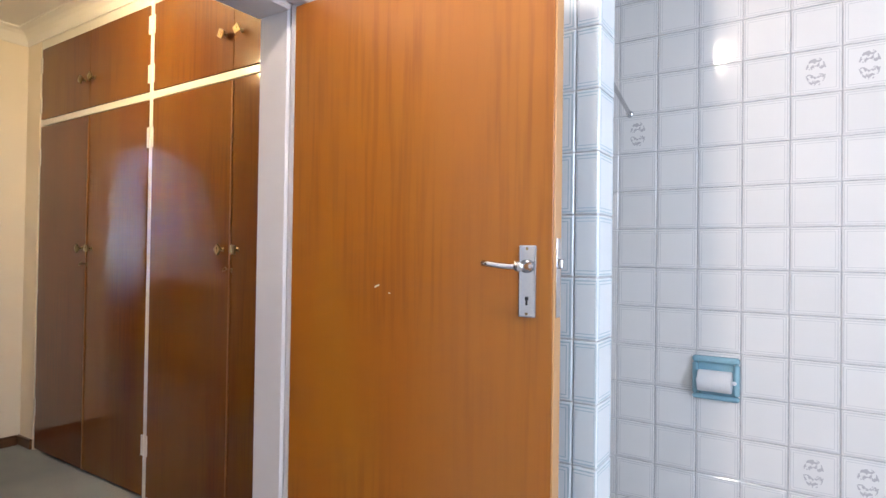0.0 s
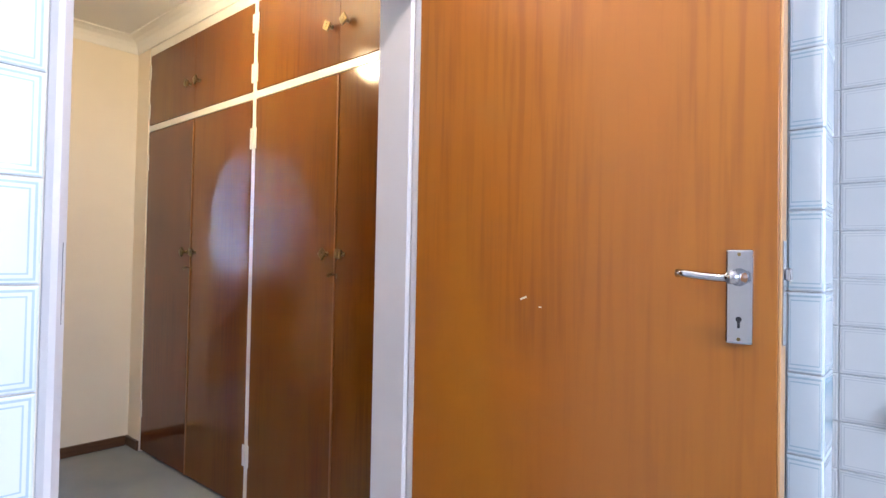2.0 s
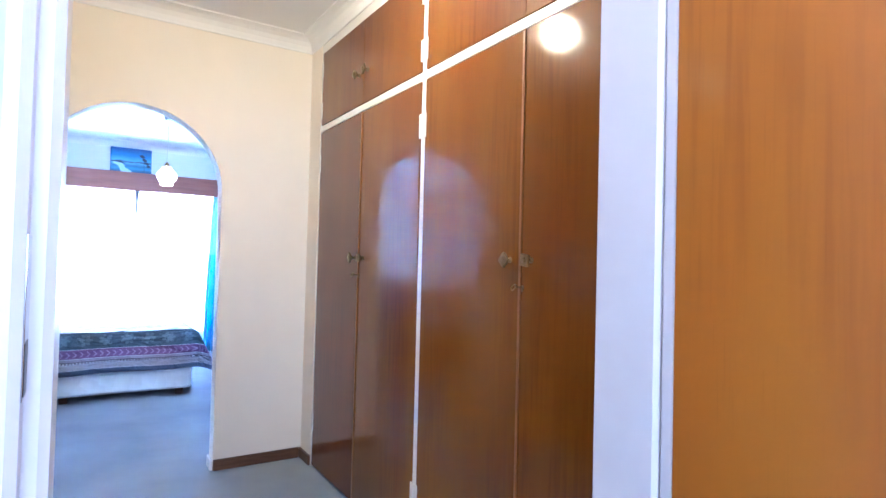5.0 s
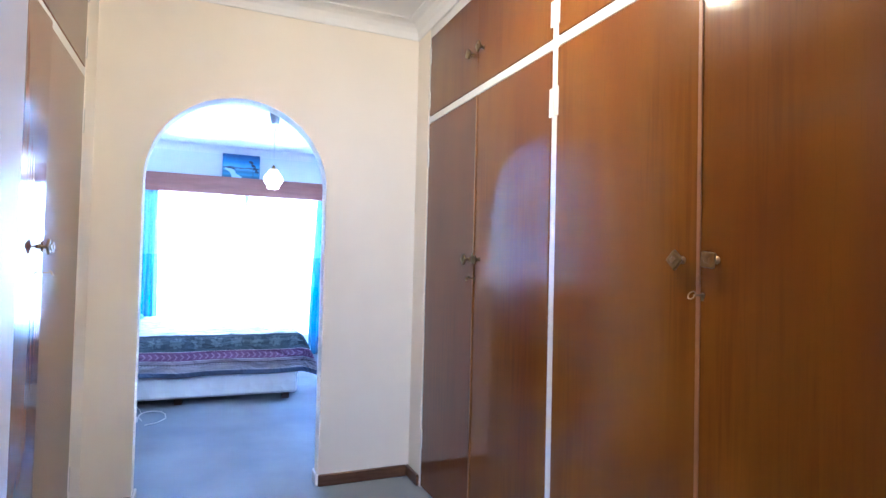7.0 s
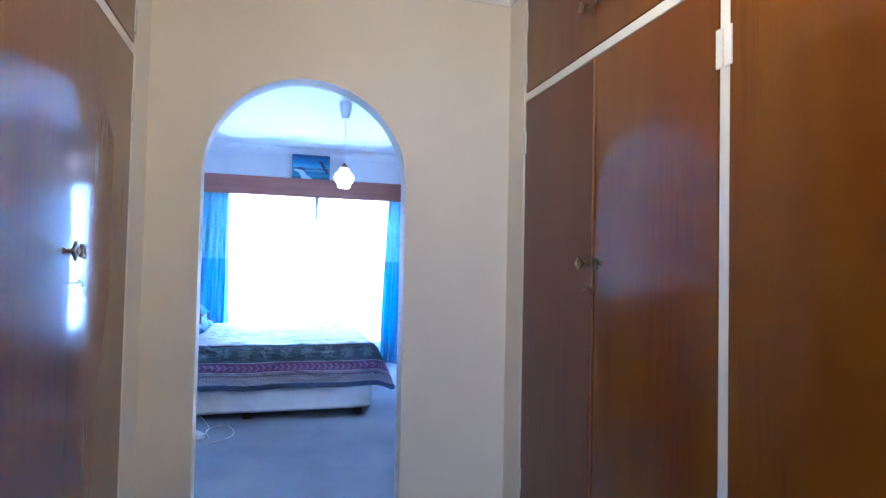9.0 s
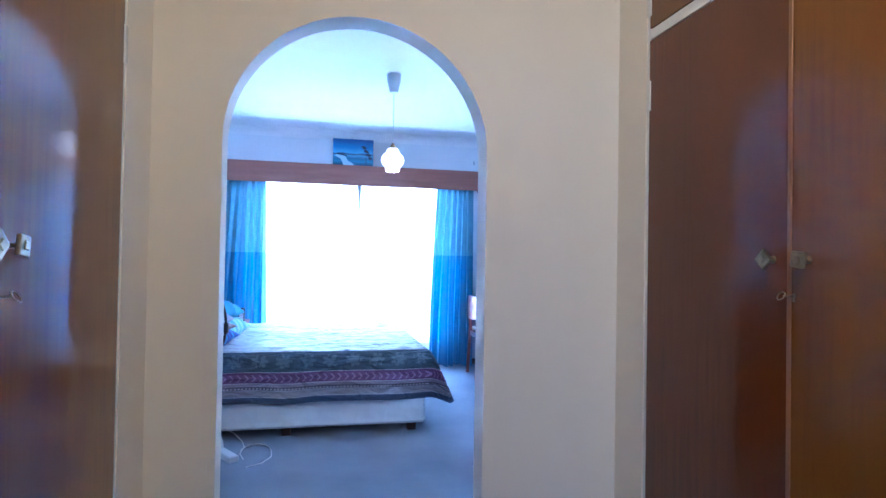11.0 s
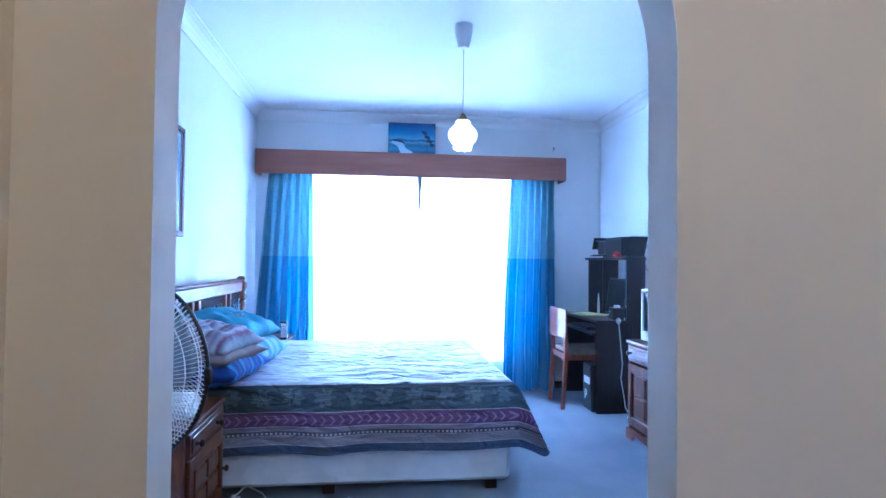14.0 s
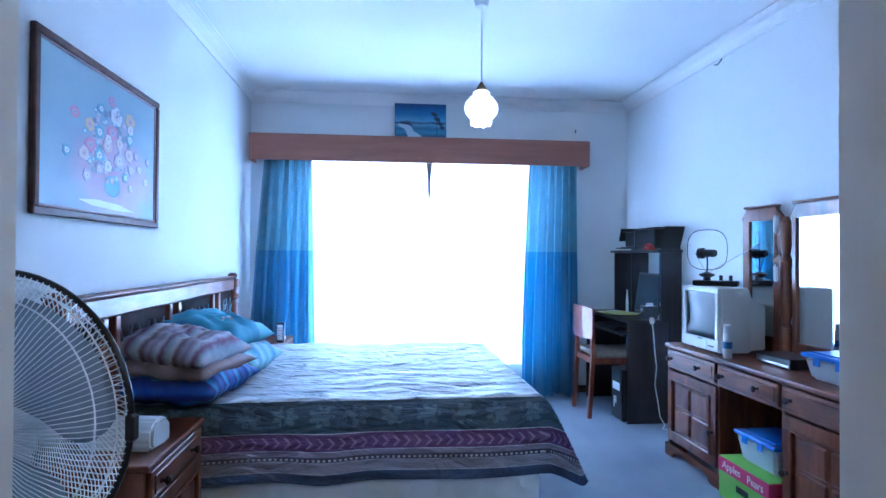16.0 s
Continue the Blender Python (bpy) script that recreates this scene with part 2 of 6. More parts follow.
def arch_wall():
    """The wall with the round-headed opening, from side to side."""
    bm = bmesh.new()
    cy, r = (AY0 + AY1) / 2, (AY1 - AY0) / 2
    top = [(cy + r * math.cos(math.pi * i / 32), ASP + r * math.sin(math.pi * i / 32)) for i in range(33)]
    prism(bm, [(3.25, 0.0), (3.25, H), (cy, H)] + [top[i] for i in range(16, -1, -1)] + [(AY1, 0.0)], -4.107, -4.0, "x")
    prism(bm, [(-0.4, 0.0), (AY0, 0.0)] + [top[i] for i in range(32, 15, -1)] + [(cy, H), (-0.4, H)], -4.107, -4.0, "x")
    bmesh.ops.remove_doubles(bm, verts=bm.verts, dist=1e-5)
    return bm


structure("wall_arch", arch_wall(), M["wall"], "cream plaster wall with a round-headed open arch")
# passage ends beside the arch and behind the wardrobes
structure("wall_north_passage", boxes((-4.0, -3.823, 2.0, 2.75, 0, H), (-3.823, -1.265, 2.62, 2.75, 0, H)), M["wall"])
structure("wall_south_passage", boxes((-4.0, -3.763, -0.35, 0.42, 0, H), (-3.763, -1.265, -0.35, -0.22, 0, H)), M["wall"])
# doorway wall between bathroom and passage
structure("wall_doorway", boxes((-1.255, -1.105, -1.1, 0.800, 0, H), (-1.255, -1.105, 1.66, 2.64, 0, H), (-1.255, -1.105, 0.800, 1.66, 1.95, H)), M["wall"])
M["framepaint"] = mixed("greyed white frame paint", (0.60, 0.59, 0.61), (0.66, 0.65, 0.66), 3.0, 0.3, 0.1, 30)
structure("door_frame", boxes((-1.272, -1.135, 0.796, 0.835, 0, 1.96), (-1.135, -1.092, 0.796, 0.8185, 0, 1.96), (-1.292, -1.165, 1.576, 1.68, 0, 1.96), (-1.165, -1.135, 1.580, 1.68, 0, 1.96), (-1.292, -1.15, 0.835, 1.5762, 1.885, 1.96), (-1.15, -1.092, 0.8185, 1.60, 1.898, 1.96), bevel=0.007), M["framepaint"], "greyed white gloss-painted steel door frame")
frame_lock = tagged(new("strike_plate"), "dark metal strike plate on the door frame", "strike plate")
frame_lock.matrix_world = pose(-1.115, 0.8185, 1.15)
# bathroom shell
structure("wall_bathroom_stub", boxes((-1.105, -0.327, 1.757, 1.860, 0, H)), M["grout"])
structure("wall_bathroom_north", boxes((-1.105, 1.8, 2.641, 2.80, 0, H)), M["grout"])
structure("wall_bathroom_east", boxes((1.66, 1.8, -1.1, 2.641, 0, H)), M["bedwall"])
structure("wall_bathroom_south", boxes((-1.25, 1.8, -1.25, -1.1, 0, H)), M["bedwall"])
# bedroom shell
WY0, WY1, WZ0, WZ1 = 0.16, 2.49, 0.25, 2.00
structure("wall_west", boxes((-8.55, -8.34, -0.3, WY0, 0, H), (-8.55, -8.34, WY1, 3.25, 0, H), (-8.55, -8.34, WY0, WY1, 0, WZ0), (-8.55, -8.34, WY0, WY1, WZ1, H)), M["bedwall"], "white plaster wall around the window")
structure("wall_south", boxes((-8.34, -4.107, -0.3, -0.112, 0, H)), M["bedwall"])
structure("wall_north", boxes((-8.34, -4.107, 3.12, 3.25, 0, H)), M["bedwall"])


def cove(x0, x1, y0, y1, r=0.075):
    """A hollow cornice round a room, mitred at the corners."""
    bm = bmesh.new()
    prof = [(0.0, r + 0.012), (0.008, r + 0.012), (0.008, r)] + [(r + 0.0 - (r - 0.008) * math.cos(a), r - (r - 0.008) * math.sin(a)) for a in [radians(d) for d in (0, 22, 45, 67, 90)]] + [(r + 0.012, 0.008), (r + 0.012, 0.0)]
    rings = []
    for cx, cy, sx, sy in ((x0, y0, 1, 1), (x1, y0, -1, 1), (x1, y1, -1, -1), (x0, y1, 1, -1)):
        rings.append([bm.verts.new((cx + sx * d, cy + sy * d, H - z)) for d, z in prof])
    for i in range(4):
        a, b = rings[i], rings[(i + 1) % 4]
        for k in range(len(prof) - 1):
            bm.faces.new((a[k], b[k], b[k + 1], a[k + 1]))
    return bm


structure("trim", cove(-8.34, -4.107, -0.112, 3.12), M["ceiling"], "white coved cornice")
structure("trim", cove(-4.0, -1.255, 0.42, 2.0), M["ceiling"], "white coved cornice")


def skirting(runs):
    bm = bmesh.new()
    for x0, x1, y0, y1 in runs:
        box(bm, x0, x1, y0, y1, 0.0, 0.062, bevel=0.005)
    return bm


structure("baseboard", skirting([(-4.0, -3.984, AY1 + 0.0, 1.984), (-4.0, -3.825, 1.984, 2.0), (-4.0, -3.984, 0.436, AY0), (-4.0, -3.765, 0.42, 0.436)]), M["skirt"], "brown varnished skirting board")
structure("baseboard", skirting([(-4.107, -4.0, AY1 - 0.014, AY1), (-4.107, -4.0, AY0, AY0 + 0.014)]), M["gloss"], "white painted skirting in the arch")
structure("baseboard", skirting([(-8.34, -8.326, -0.098, 3.106), (-8.34, -4.107, 3.106, 3.12), (-8.34, -4.107, -0.112, -0.098), (-4.123, -4.107, -0.096, AY0 - 0.002), (-4.123, -4.107, AY1 + 0.002, 3.104)]), M["skirt"], "brown varnished skirting board")

# window: frame, sill, panes
win = tagged(new("window_1"), "wide white-framed bedroom window full of daylight", kind="structure")
win.matrix_world = pose(-8.44, 0, 0)
fr = [(-0.03, 0.03, WY0, WY1, WZ0, WZ0 + 0.05), (-0.03, 0.03, WY0, WY1, WZ1 - 0.05, WZ1), (-0.03, 0.03, WY0, WY0 + 0.05, WZ0 + 0.05, WZ1 - 0.05), (-0.03, 0.03, WY1 - 0.05, WY1, WZ0 + 0.05, WZ1 - 0.05)]
part("window_frame", boxes(*fr, (-0.025, 0.025, 1.30, 1.35, WZ0 + 0.05, WZ1 - 0.05), bevel=0.004), M["gloss"], win)
part("window_sill", boxes((0.03, 0.10, WY0, WY1, WZ0, WZ0 + 0.02), bevel=0.004), M["gloss"], win)
M["glass"] = material("window glass", (1, 1, 1), 0.0)
bsdf(M["glass"]).inputs["Transmission Weight"].default_value = 1.0
for a, b in ((WY0 + 0.05, 1.30), (1.35, WY1 - 0.05)):
    pane = part("pane", boxes((-0.002, 0.002, a, b, WZ0 + 0.05, WZ1 - 0.05)), M["glass"], win)
    pane.visible_shadow = False
part("plate", boxes((-0.016, 0.016, 0.0, 0.0012, -0.058, 0.057), bevel=0.0004), M["chrome"], frame_lock)
part("latch_hole", boxes((-0.010, 0.012, 0.0, 0.0016, -0.055, -0.018)), M["black"], frame_lock, "black latch hole")
structure("backdrop", boxes((-9.6, -9.55, -3.5, 6.0, -1.5, 4.5)), M["backdrop"], "white overexposed daylight outside")


# ---- passage: door leaf and wardrobes ----
def lever_set(parent):
    """Chrome lever handle on a long plate with a keyhole; on the face y = 0 that looks to -y."""
    bm = bmesh.new()
    box(bm, -0.0205, 0.0205, -0.007, 0.0, -0.112, 0.041, bevel=0.0035, segments=2)
    plate = part("handle_plate", bm, M["chrome"], parent, "chrome keyhole plate")
    bm = lathe([(0.0145, 0.0), (0.014, 0.006), (0.010, 0.010), (0.009, 0.035), (0.0105, 0.045)], 20, "y", pose(0, -0.007, 0) @ pose(0, 0, 0, 180))
    tube(bm, [(0.0, -0.042, 0.0), (-0.018, -0.047, -0.001), (-0.045, -0.048, 0.001), (-0.070, -0.047, 0.004), (-0.086, -0.045, 0.005)], 0.0065, 8)
    part("lever", bm, M["chrome"], plate, "curved chrome lever", smooth=True, at=pose(0, 0, -0.004))
    bm = lathe([(0.0045, 0), (0.0045, 0.0015)], 12, "y", pose(0, -0.0078, -0.072))
    box(bm, -0.0018, 0.0018, -0.0082, -0.0068, -0.086, -0.072)
    part("keyhole", bm, M["black"], plate)
    for z in (0.033, -0.104):
        part("screw", lathe([(0.003, 0), (0.003, 0.0012)], 10, "y", pose(0, -0.0078, z)), M["brass"], plate)
    return plate


leaf = thing("door", "open flush orange-brown veneered door with chrome lever handle", "door", (-1.139, 1.578, 0.008))
part("door_leaf", boxes((0.0, 0.778, 0.0, 0.038, 0.0, 1.885), bevel=0.0015), M["door"], leaf)
part("edge_strip", boxes((0.7785, 0.7825, 0.001, 0.037, 0.0, 1.885), bevel=0.001), M["edge"], leaf, "pale worn lipping")
ls = lever_set(leaf)
ls.matrix_basis = pose(0.724, 0.0, 1.170)
part("lock_plate", boxes((0.7825, 0.7845, 0.008, 0.030, 1.06, 1.225), bevel=0.0006), M["chrome"], leaf, "chrome lock face plate")
part("latch", boxes((0.7845, 0.794, 0.013, 0.025, 1.162, 1.182), bevel=0.002), M["chrome"], leaf)


def knob(parent, x, z, turn, tilt=45):
    bm = bmesh.new()
    box(bm, -0.0185, 0.0185, -0.0045, 0.0045, -0.0185, 0.0185, bevel=0.003, segments=2)
    box(bm, -0.008, 0.008, -0.0075, -0.0045, -0.008, 0.008, bevel=0.002)
    bmesh.ops.transform(bm, matrix=pose(0, -0.027, 0, 0, tilt), verts=bm.verts)
    stem = lathe([(0.010, 0), (0.009, 0.003), (0.0045, 0.007), (0.0045, 0.018), (0.009, 0.023)], 12, "y", pose(0, 0, 0) @ pose(0, 0, 0, 180))
    me = bpy.data.meshes.new("stem")
    stem.to_mesh(me)
    stem.free()
    bm.from_mesh(me)
    return part("knob", bm, M["brass"], parent, "square aged brass knob", at=pose(x, 0, z))


def key(parent, x, z):
    bm = lathe([(0.006, 0), (0.006, 0.002)], 10, "y", pose(0, -0.002, 0))
    tube(bm, [(0, 0, 0), (0, -0.03, 0)], 0.002, 6)
    tube(bm, [(0.010 * math.cos(a), -0.036 + 0.006 * math.sin(a), 0.010 * math.sin(a) * 0.9) for a in [2 * math.pi * i / 10 for i in range(10)]], 0.0016, 5, closed=True)
    box(bm, -0.004, 0.004, -0.003, -0.0008, -0.014, 0.0, bevel=0.0005)
    return part("key", bm, M["brass"], parent, "small key left in its lock", at=pose(x, 0, z))


def wardrobe(name, place, turn, label, wide=1.22, ajar=(0.0, 0.0), veneers=("robe", "robe")):
    """One bay: a white frame, two tall doors and two small ones above. The fronts lie on y = 0 and look to -y; x runs from the bay's left."""
    t = thing(name, label, "wardrobe", place, turn, "built-in wardrobes")
    w, zt = wide, 1.935
    bm = boxes((-0.0175, 0.0, 0.003, 0.60, 0, 2.46), (w, w + 0.0175, 0.003, 0.60, 0, 2.46), (0, w, 0.003, 0.05, zt + 0.005, zt + 0.04), (0, w, 0.003, 0.05, 2.405, 2.46),
               (0, w, 0.56, 0.60, 0.0, zt + 0.005), (0, w, 0.05, 0.6, 0.0, 0.012), bevel=0.0015)
    part("frame", bm, M["gloss"], t, "white painted wardrobe frame")
    half = w / 2
    for i, (a, b) in enumerate(((0.002, half - 0.0006), (half + 0.0006, w - 0.002))):
        sign = 1 if i == 0 else -1
        inner, outer = (b, a) if i == 0 else (a, b)
        swing = pose(0, 0, 0) if i == 0 else pose(b - a, 0, 0)
        d = part("door", boxes((0, b - a, 0.0, 0.019, 0, zt - 0.012), bevel=0.0012), M[veneers[i]], t, at=pose(a, 0, 0.012) @ swing @ pose(0, 0, 0, 0, 0, ajar[i]) @ swing.inverted())
        knob(d, inner - a - sign * 0.050, 1.196, 0, 45 if i == 0 else 8)
        for z in (0.195, 1.688):
            part("hinge", boxes((-0.009, 0.013, -0.004, 0.002, z, z + 0.10), bevel=0.001), M["gloss"], d, "white painted hinge", at=pose(outer - a - sign * 0.004, 0, 0))
        u = part("upper_door", boxes((0, b - a, 0.0, 0.019, 0, 0.425), bevel=0.0012), M["robe"], t, at=pose(a, 0, zt + 0.044 - 0.002))
        knob(u, inner - a - sign * 0.052, 0.155, 0, 30 if i == 0 else 60)
        # unseen strip added so that no light line shows between the upper doors
        if i == 0:
            part("cover_strip", boxes((b - a - 0.02, b - a + 0.022, 0.0205, 0.03, 0.0, 0.425)), M["robe"], u, "thin strip added behind the gap to block light")
        for z in (0.04, 0.28):
            part("hinge", boxes((-0.009, 0.013, -0.004, 0.002, z, z + 0.09), bevel=0.001), M["gloss"], u, "white painted hinge", at=pose(outer - a - sign * 0.004, 0, 0))
        if i == 1:
            key(d, 0.012, 1.113)
            part("cover_strip", boxes((-0.006, 0.006, -0.005, 0.0, 0.0, zt - 0.012), bevel=0.0015), M["seam"], d, "thin wooden cover strip")
    return t


# the left tall door beside the arch takes the copy darkened for missing sheen
for k, (x0, w) in enumerate(((-3.805, 1.171), (-2.600, 1.228))):
    wardrobe("wardrobe", (x0, 2.0, 0), 0, "built-in wardrobe with red-brown veneer doors, " + ("beside the arch" if k == 0 else "beside the bathroom door"), wide=w, veneers=("robedim", "robe") if k == 0 else ("robe", "robe"))
for k, (x0, w) in enumerate(((-2.520, 1.225), (-1.290, 1.195))):
    wardrobe("wardrobe", (x0, 0.42, 0), 180, "built-in wardrobe with glossy red-brown doors, " + ("beside the arch" if k == 0 else "beside the bathroom door"), wide=w, ajar=(-1.3, 0.0) if k == 0 else (0.0, 0.0))
structure("wall_filler", boxes((-1.353, -1.256, 2.0, 2.62, 0, H), (-3.823, -1.353, 2.004, 2.62, 2.462, H)), M["wall"])
structure("wall_filler", boxes((-1.271, -1.256, -0.22, 0.42, 0, H), (-3.763, -1.271, -0.22, 0.416, 2.462, H)), M["wall"])


# ---- bathroom things ----
holder = thing("toilet_roll_holder", "pale blue ceramic recessed holder with a white paper roll", "toilet roll holder", (-0.189, 2.6345, 0.787))
M["blueceramic"] = mixed("pale blue glazed ceramic", (0.25, 0.46, 0.55), (0.30, 0.52, 0.60), 8, 0.12, 0.05, coat=0.5)
bm = boxes((-0.074, 0.074, -0.022, 0.0, 0.052, 0.074), (-0.074, 0.074, -0.022, 0.0, -0.074, -0.056), (-0.074, -0.055, -0.022, 0.0, -0.056, 0.052), (0.055, 0.074, -0.022, 0.0, -0.056, 0.052), bevel=0.006)
box(bm, -0.055, 0.055, -0.006, 0.0, -0.056, 0.052)
part("holder_body", bm, M["blueceramic"], holder)
part("paper_roll", lathe([(0.012, -0.052), (0.034, -0.052), (0.036, -0.05), (0.036, 0.05), (0.034, 0.052), (0.012, 0.052)], 28, "x", pose(0, -0.036, -0.006)), M["whiteplastic"], holder, "white paper roll", smooth=False)
part("spindle", lathe([(0.007, -0.058), (0.007, 0.062), (0.003, 0.066)], 12, "x", pose(0, -0.036, -0.006)), M["whiteplastic"], holder, "white plastic spindle")

rail = thing("wall_rod", "thin grey metal rod with a small round end", "rail", (-0.385, 1.860, 1.735))
bm = tube(bmesh.new(), [(0, 0, 0), (-0.041, 0.532, -0.060)], 0.007, 10)
part("rod", bm, M["chrome"], rail)
part("end_knob", lathe([(0.004, -0.008), (0.011, -0.004), (0.012, 0.002), (0.006, 0.008)], 14, "y", pose(-0.041, 0.532, -0.060)), M["chrome"], rail)

# ---- bedroom: window dressing ----
pel = thing("curtain_pelmet", "plain rust-brown wooden pelmet box over the window", "pelmet", (-8.133, -0.083, 1.943))
part("front_board", boxes((-0.018, 0.0, 0.0, 2.790, 0.0, 0.202), bevel=0.0015), M["pelmet"], pel)
part("end_board", boxes((-0.20, -0.018, 0.0, 0.018, 0.0, 0.202), bevel=0.0015), M["pelmet"], pel)
part("end_board", boxes((-0.20, -0.018, 2.772, 2.790, 0.0, 0.202), bevel=0.0015), M["pelmet"], pel)
part("top_board", boxes((-0.198, -0.002, 0.002, 2.788, 0.202, 0.212), bevel=0.001), M["pelmet"], pel)


def cloth(name, base, shade, rough=0.85, through_light=0.0, weave=900):
    m = mixed(name, base, shade, 3.0, rough, 0.35, weave)
    bsdf(m).inputs["Sheen Weight"].default_value = 0.25
    if through_light:
        out = m.node_tree.nodes["Material Output"]
        t = node(m, "ShaderNodeBsdfTranslucent", Color=(*[min(1, c * 1.25) for c in base], 1))
        mix = node(m, "ShaderNodeMixShader", Fac=through_light)
        link(m, bsdf(m).outputs[0], mix.inputs[1])
        link(m, t.outputs[0], mix.inputs[2])
        link(m, mix.outputs[0], out.inputs[0])
    return m


M["curtain_hi"] = cloth("turquoise curtain cloth", (0.135, 0.27, 0.345), (0.16, 0.31, 0.39), through_light=0.22)
M["curtain_lo"] = cloth("deep blue curtain cloth", (0.055, 0.185, 0.315), (0.07, 0.215, 0.35), through_light=0.22)


def curtain(name, top, bottom, zt, zb, x, seed, label, split):
    """Gathered cloth from a rail: folds that are tight at the top and open downwards, in two joined colours."""
    rng = random.Random(seed)
    t = thing(name, label, "curtain", (x, 0, 0), 0, "bedroom curtains")
    cols, rows_n = 150, 34
    knots = sorted(rng.random() for _ in range(9))
    phase = [rng.uniform(0, 6.28) for _ in range(4)]

    def at(u, z):
        k = (zt - z) / (zt - zb)
        y0 = top[0] + (bottom[0] - top[0]) * min(1, k * 1.3) ** 0.8
        y1 = top[1] + (bottom[1] - top[1]) * min(1, k * 1.3) ** 0.8
        warp = u + 0.02 * math.sin(9 * u + phase[0]) + 0.012 * k * math.sin(17 * u + 3 * k + phase[3])
        fold = math.sin(2 * math.pi * 6.3 * warp + 1.3 * math.sin(5 * u + phase[0]) + phase[1]) * 0.050 + math.sin(2 * math.pi * 2.3 * warp + phase[2] + k) * 0.055 * k + math.sin(2 * math.pi * 11.0 * warp + phase[3] + 2 * k) * 0.010 * (1 - k)
        gather = math.sin(2 * math.pi * 26 * u + phase[3]) * 0.010 * max(0, 1 - k * 9)
        return (0.0 + fold * (0.45 + 0.75 * k) + gather, y0 + (y1 - y0) * warp, z)

    for pname, mat, a, b in (("upper_cloth", M["curtain_hi"], zt, split), ("lower_cloth", M["curtain_lo"], split, zb)):
        bm = bmesh.new()
        n = rows_n // 2
        grid = [[bm.verts.new(at(i / cols, a + (b - a) * j / n)) for i in range(cols + 1)] for j in range(n + 1)]
        for j in range(n):
            for i in range(cols):
                bm.faces.new((grid[j][i], grid[j][i + 1], grid[j + 1][i + 1], grid[j + 1][i]))
        ob = part(pname, bm, mat, t, "lighter turquoise cloth" if pname[0] == "u" else "deeper blue cloth", smooth=True)
    return t


curtain("curtain", (0.02, 0.405), (-0.10, 0.43), 1.99, 0.015, -8.21, 4, "gathered two-tone blue curtain hanging beside the bed", 1.222)
curtain("curtain", (2.20, 2.62), (2.125, 2.63), 1.99, 0.015, -8.21, 7, "gathered two-tone blue curtain hanging beside the desk", 1.222)

M["sheer"] = material("white sheer net", (0.85, 0.87, 0.88), 0.9)
_t = node(M["sheer"], "ShaderNodeBsdfTranslucent", Color=(0.9, 0.93, 0.95, 1))
_m = node(M["sheer"], "ShaderNodeMixShader", Fac=0.62)
link(M["sheer"], bsdf(M["sheer"]).outputs[0], _m.inputs[1])
link(M["sheer"], _t.outputs[0], _m.inputs[2])
link(M["sheer"], _m.outputs[0], M["sheer"].node_tree.nodes["Material Output"].inputs[0])
bm = bmesh.new()
cols = 160
for z0, z1 in ((1.97, 0.26),):
    a = [bm.verts.new((0.012 * math.sin(i * 0.9) + 0.006 * math.sin(i * 0.37), 0.11 + 2.43 * i / cols, z0)) for i in range(cols + 1)]
    b = [bm.verts.new((0.016 * math.sin(i * 0.9 + 0.3) + 0.008 * math.sin(i * 0.37), 0.11 + 2.43 * i / cols, z1)) for i in range(cols + 1)]
    for i in range(cols):
        bm.faces.new((a[i], a[i + 1], b[i + 1], b[i]))
sheer = thing("net_curtain", "thin white net curtain glowing with daylight", "curtain", (-8.31, 0, 0))
part("net_cloth", bm, M["sheer"], sheer, smooth=True)

# seascape leaning on the pelmet
def picture_paint(name, maker):
    m = material(name, (0.3, 0.4, 0.5), 0.45)
    c = m.node_tree.nodes.new("ShaderNodeTexCoord")
    maker(m, c.outputs["Generated"])
    return m


def sea(m, v):
    s = m.node_tree.nodes.new("ShaderNodeSeparateXYZ")
    link(m, v, s.inputs[0])
    n = node(m, "ShaderNodeTexNoise", Scale=5.0, Detail=4.0)
    link(m, v, n.inputs["Vector"])
    add = m.node_tree.nodes.new("ShaderNodeMath")
    add.operation = "MULTIPLY_ADD"
    add.inputs[1].default_value = 0.16
    link(m, n.outputs["Fac"], add.inputs[0])
    link(m, s.outputs["Z"], add.inputs[2])
    link(m, ramp(m, add.outputs[0], [(0.10, (0.02, 0.07, 0.14)), (0.22, (0.05, 0.20, 0.34)), (0.36, (0.03, 0.12, 0.22)), (0.45, (0.12, 0.28, 0.42)), (0.50, (0.02, 0.05, 0.10)), (0.56, (0.10, 0.30, 0.50)), (0.75, (0.03, 0.16, 0.36)), (1.0, (0.01, 0.06, 0.18))]), bsdf(m).inputs["Base Color"])


M["sea"] = picture_paint("painted sea and sky", sea)
seap = thing("seascape_painting", "small unframed blue seascape on canvas, leaning on the pelmet", "painting", (-8.175, 1.078, 2.1565))
seap.matrix_world = pose(-8.175, 1.078, 2.1565, 0, -7, 0)
part("canvas", boxes((-0.012, 0.006, -0.010, 0.416, 0.0, 0.289), bevel=0.001), M["sea"], seap)
M["paint_pale"] = material("pale river paint", (0.35, 0.48, 0.58), 0.5)
M["paint_dark"] = material("dark shore paint", (0.01, 0.03, 0.06), 0.5)
bm = bmesh.new()
riv = [(0.02, 0.115), (0.09, 0.11), (0.13, 0.085), (0.145, 0.05), (0.20, 0.02), (0.21, 0.002), (0.10, 0.002), (0.085, 0.04), (0.07, 0.07), (0.02, 0.095)]
prism(bm, riv, 0.0062, 0.0075, "x")
part("river_stroke", bm, M["paint_pale"], seap, "pale winding river")
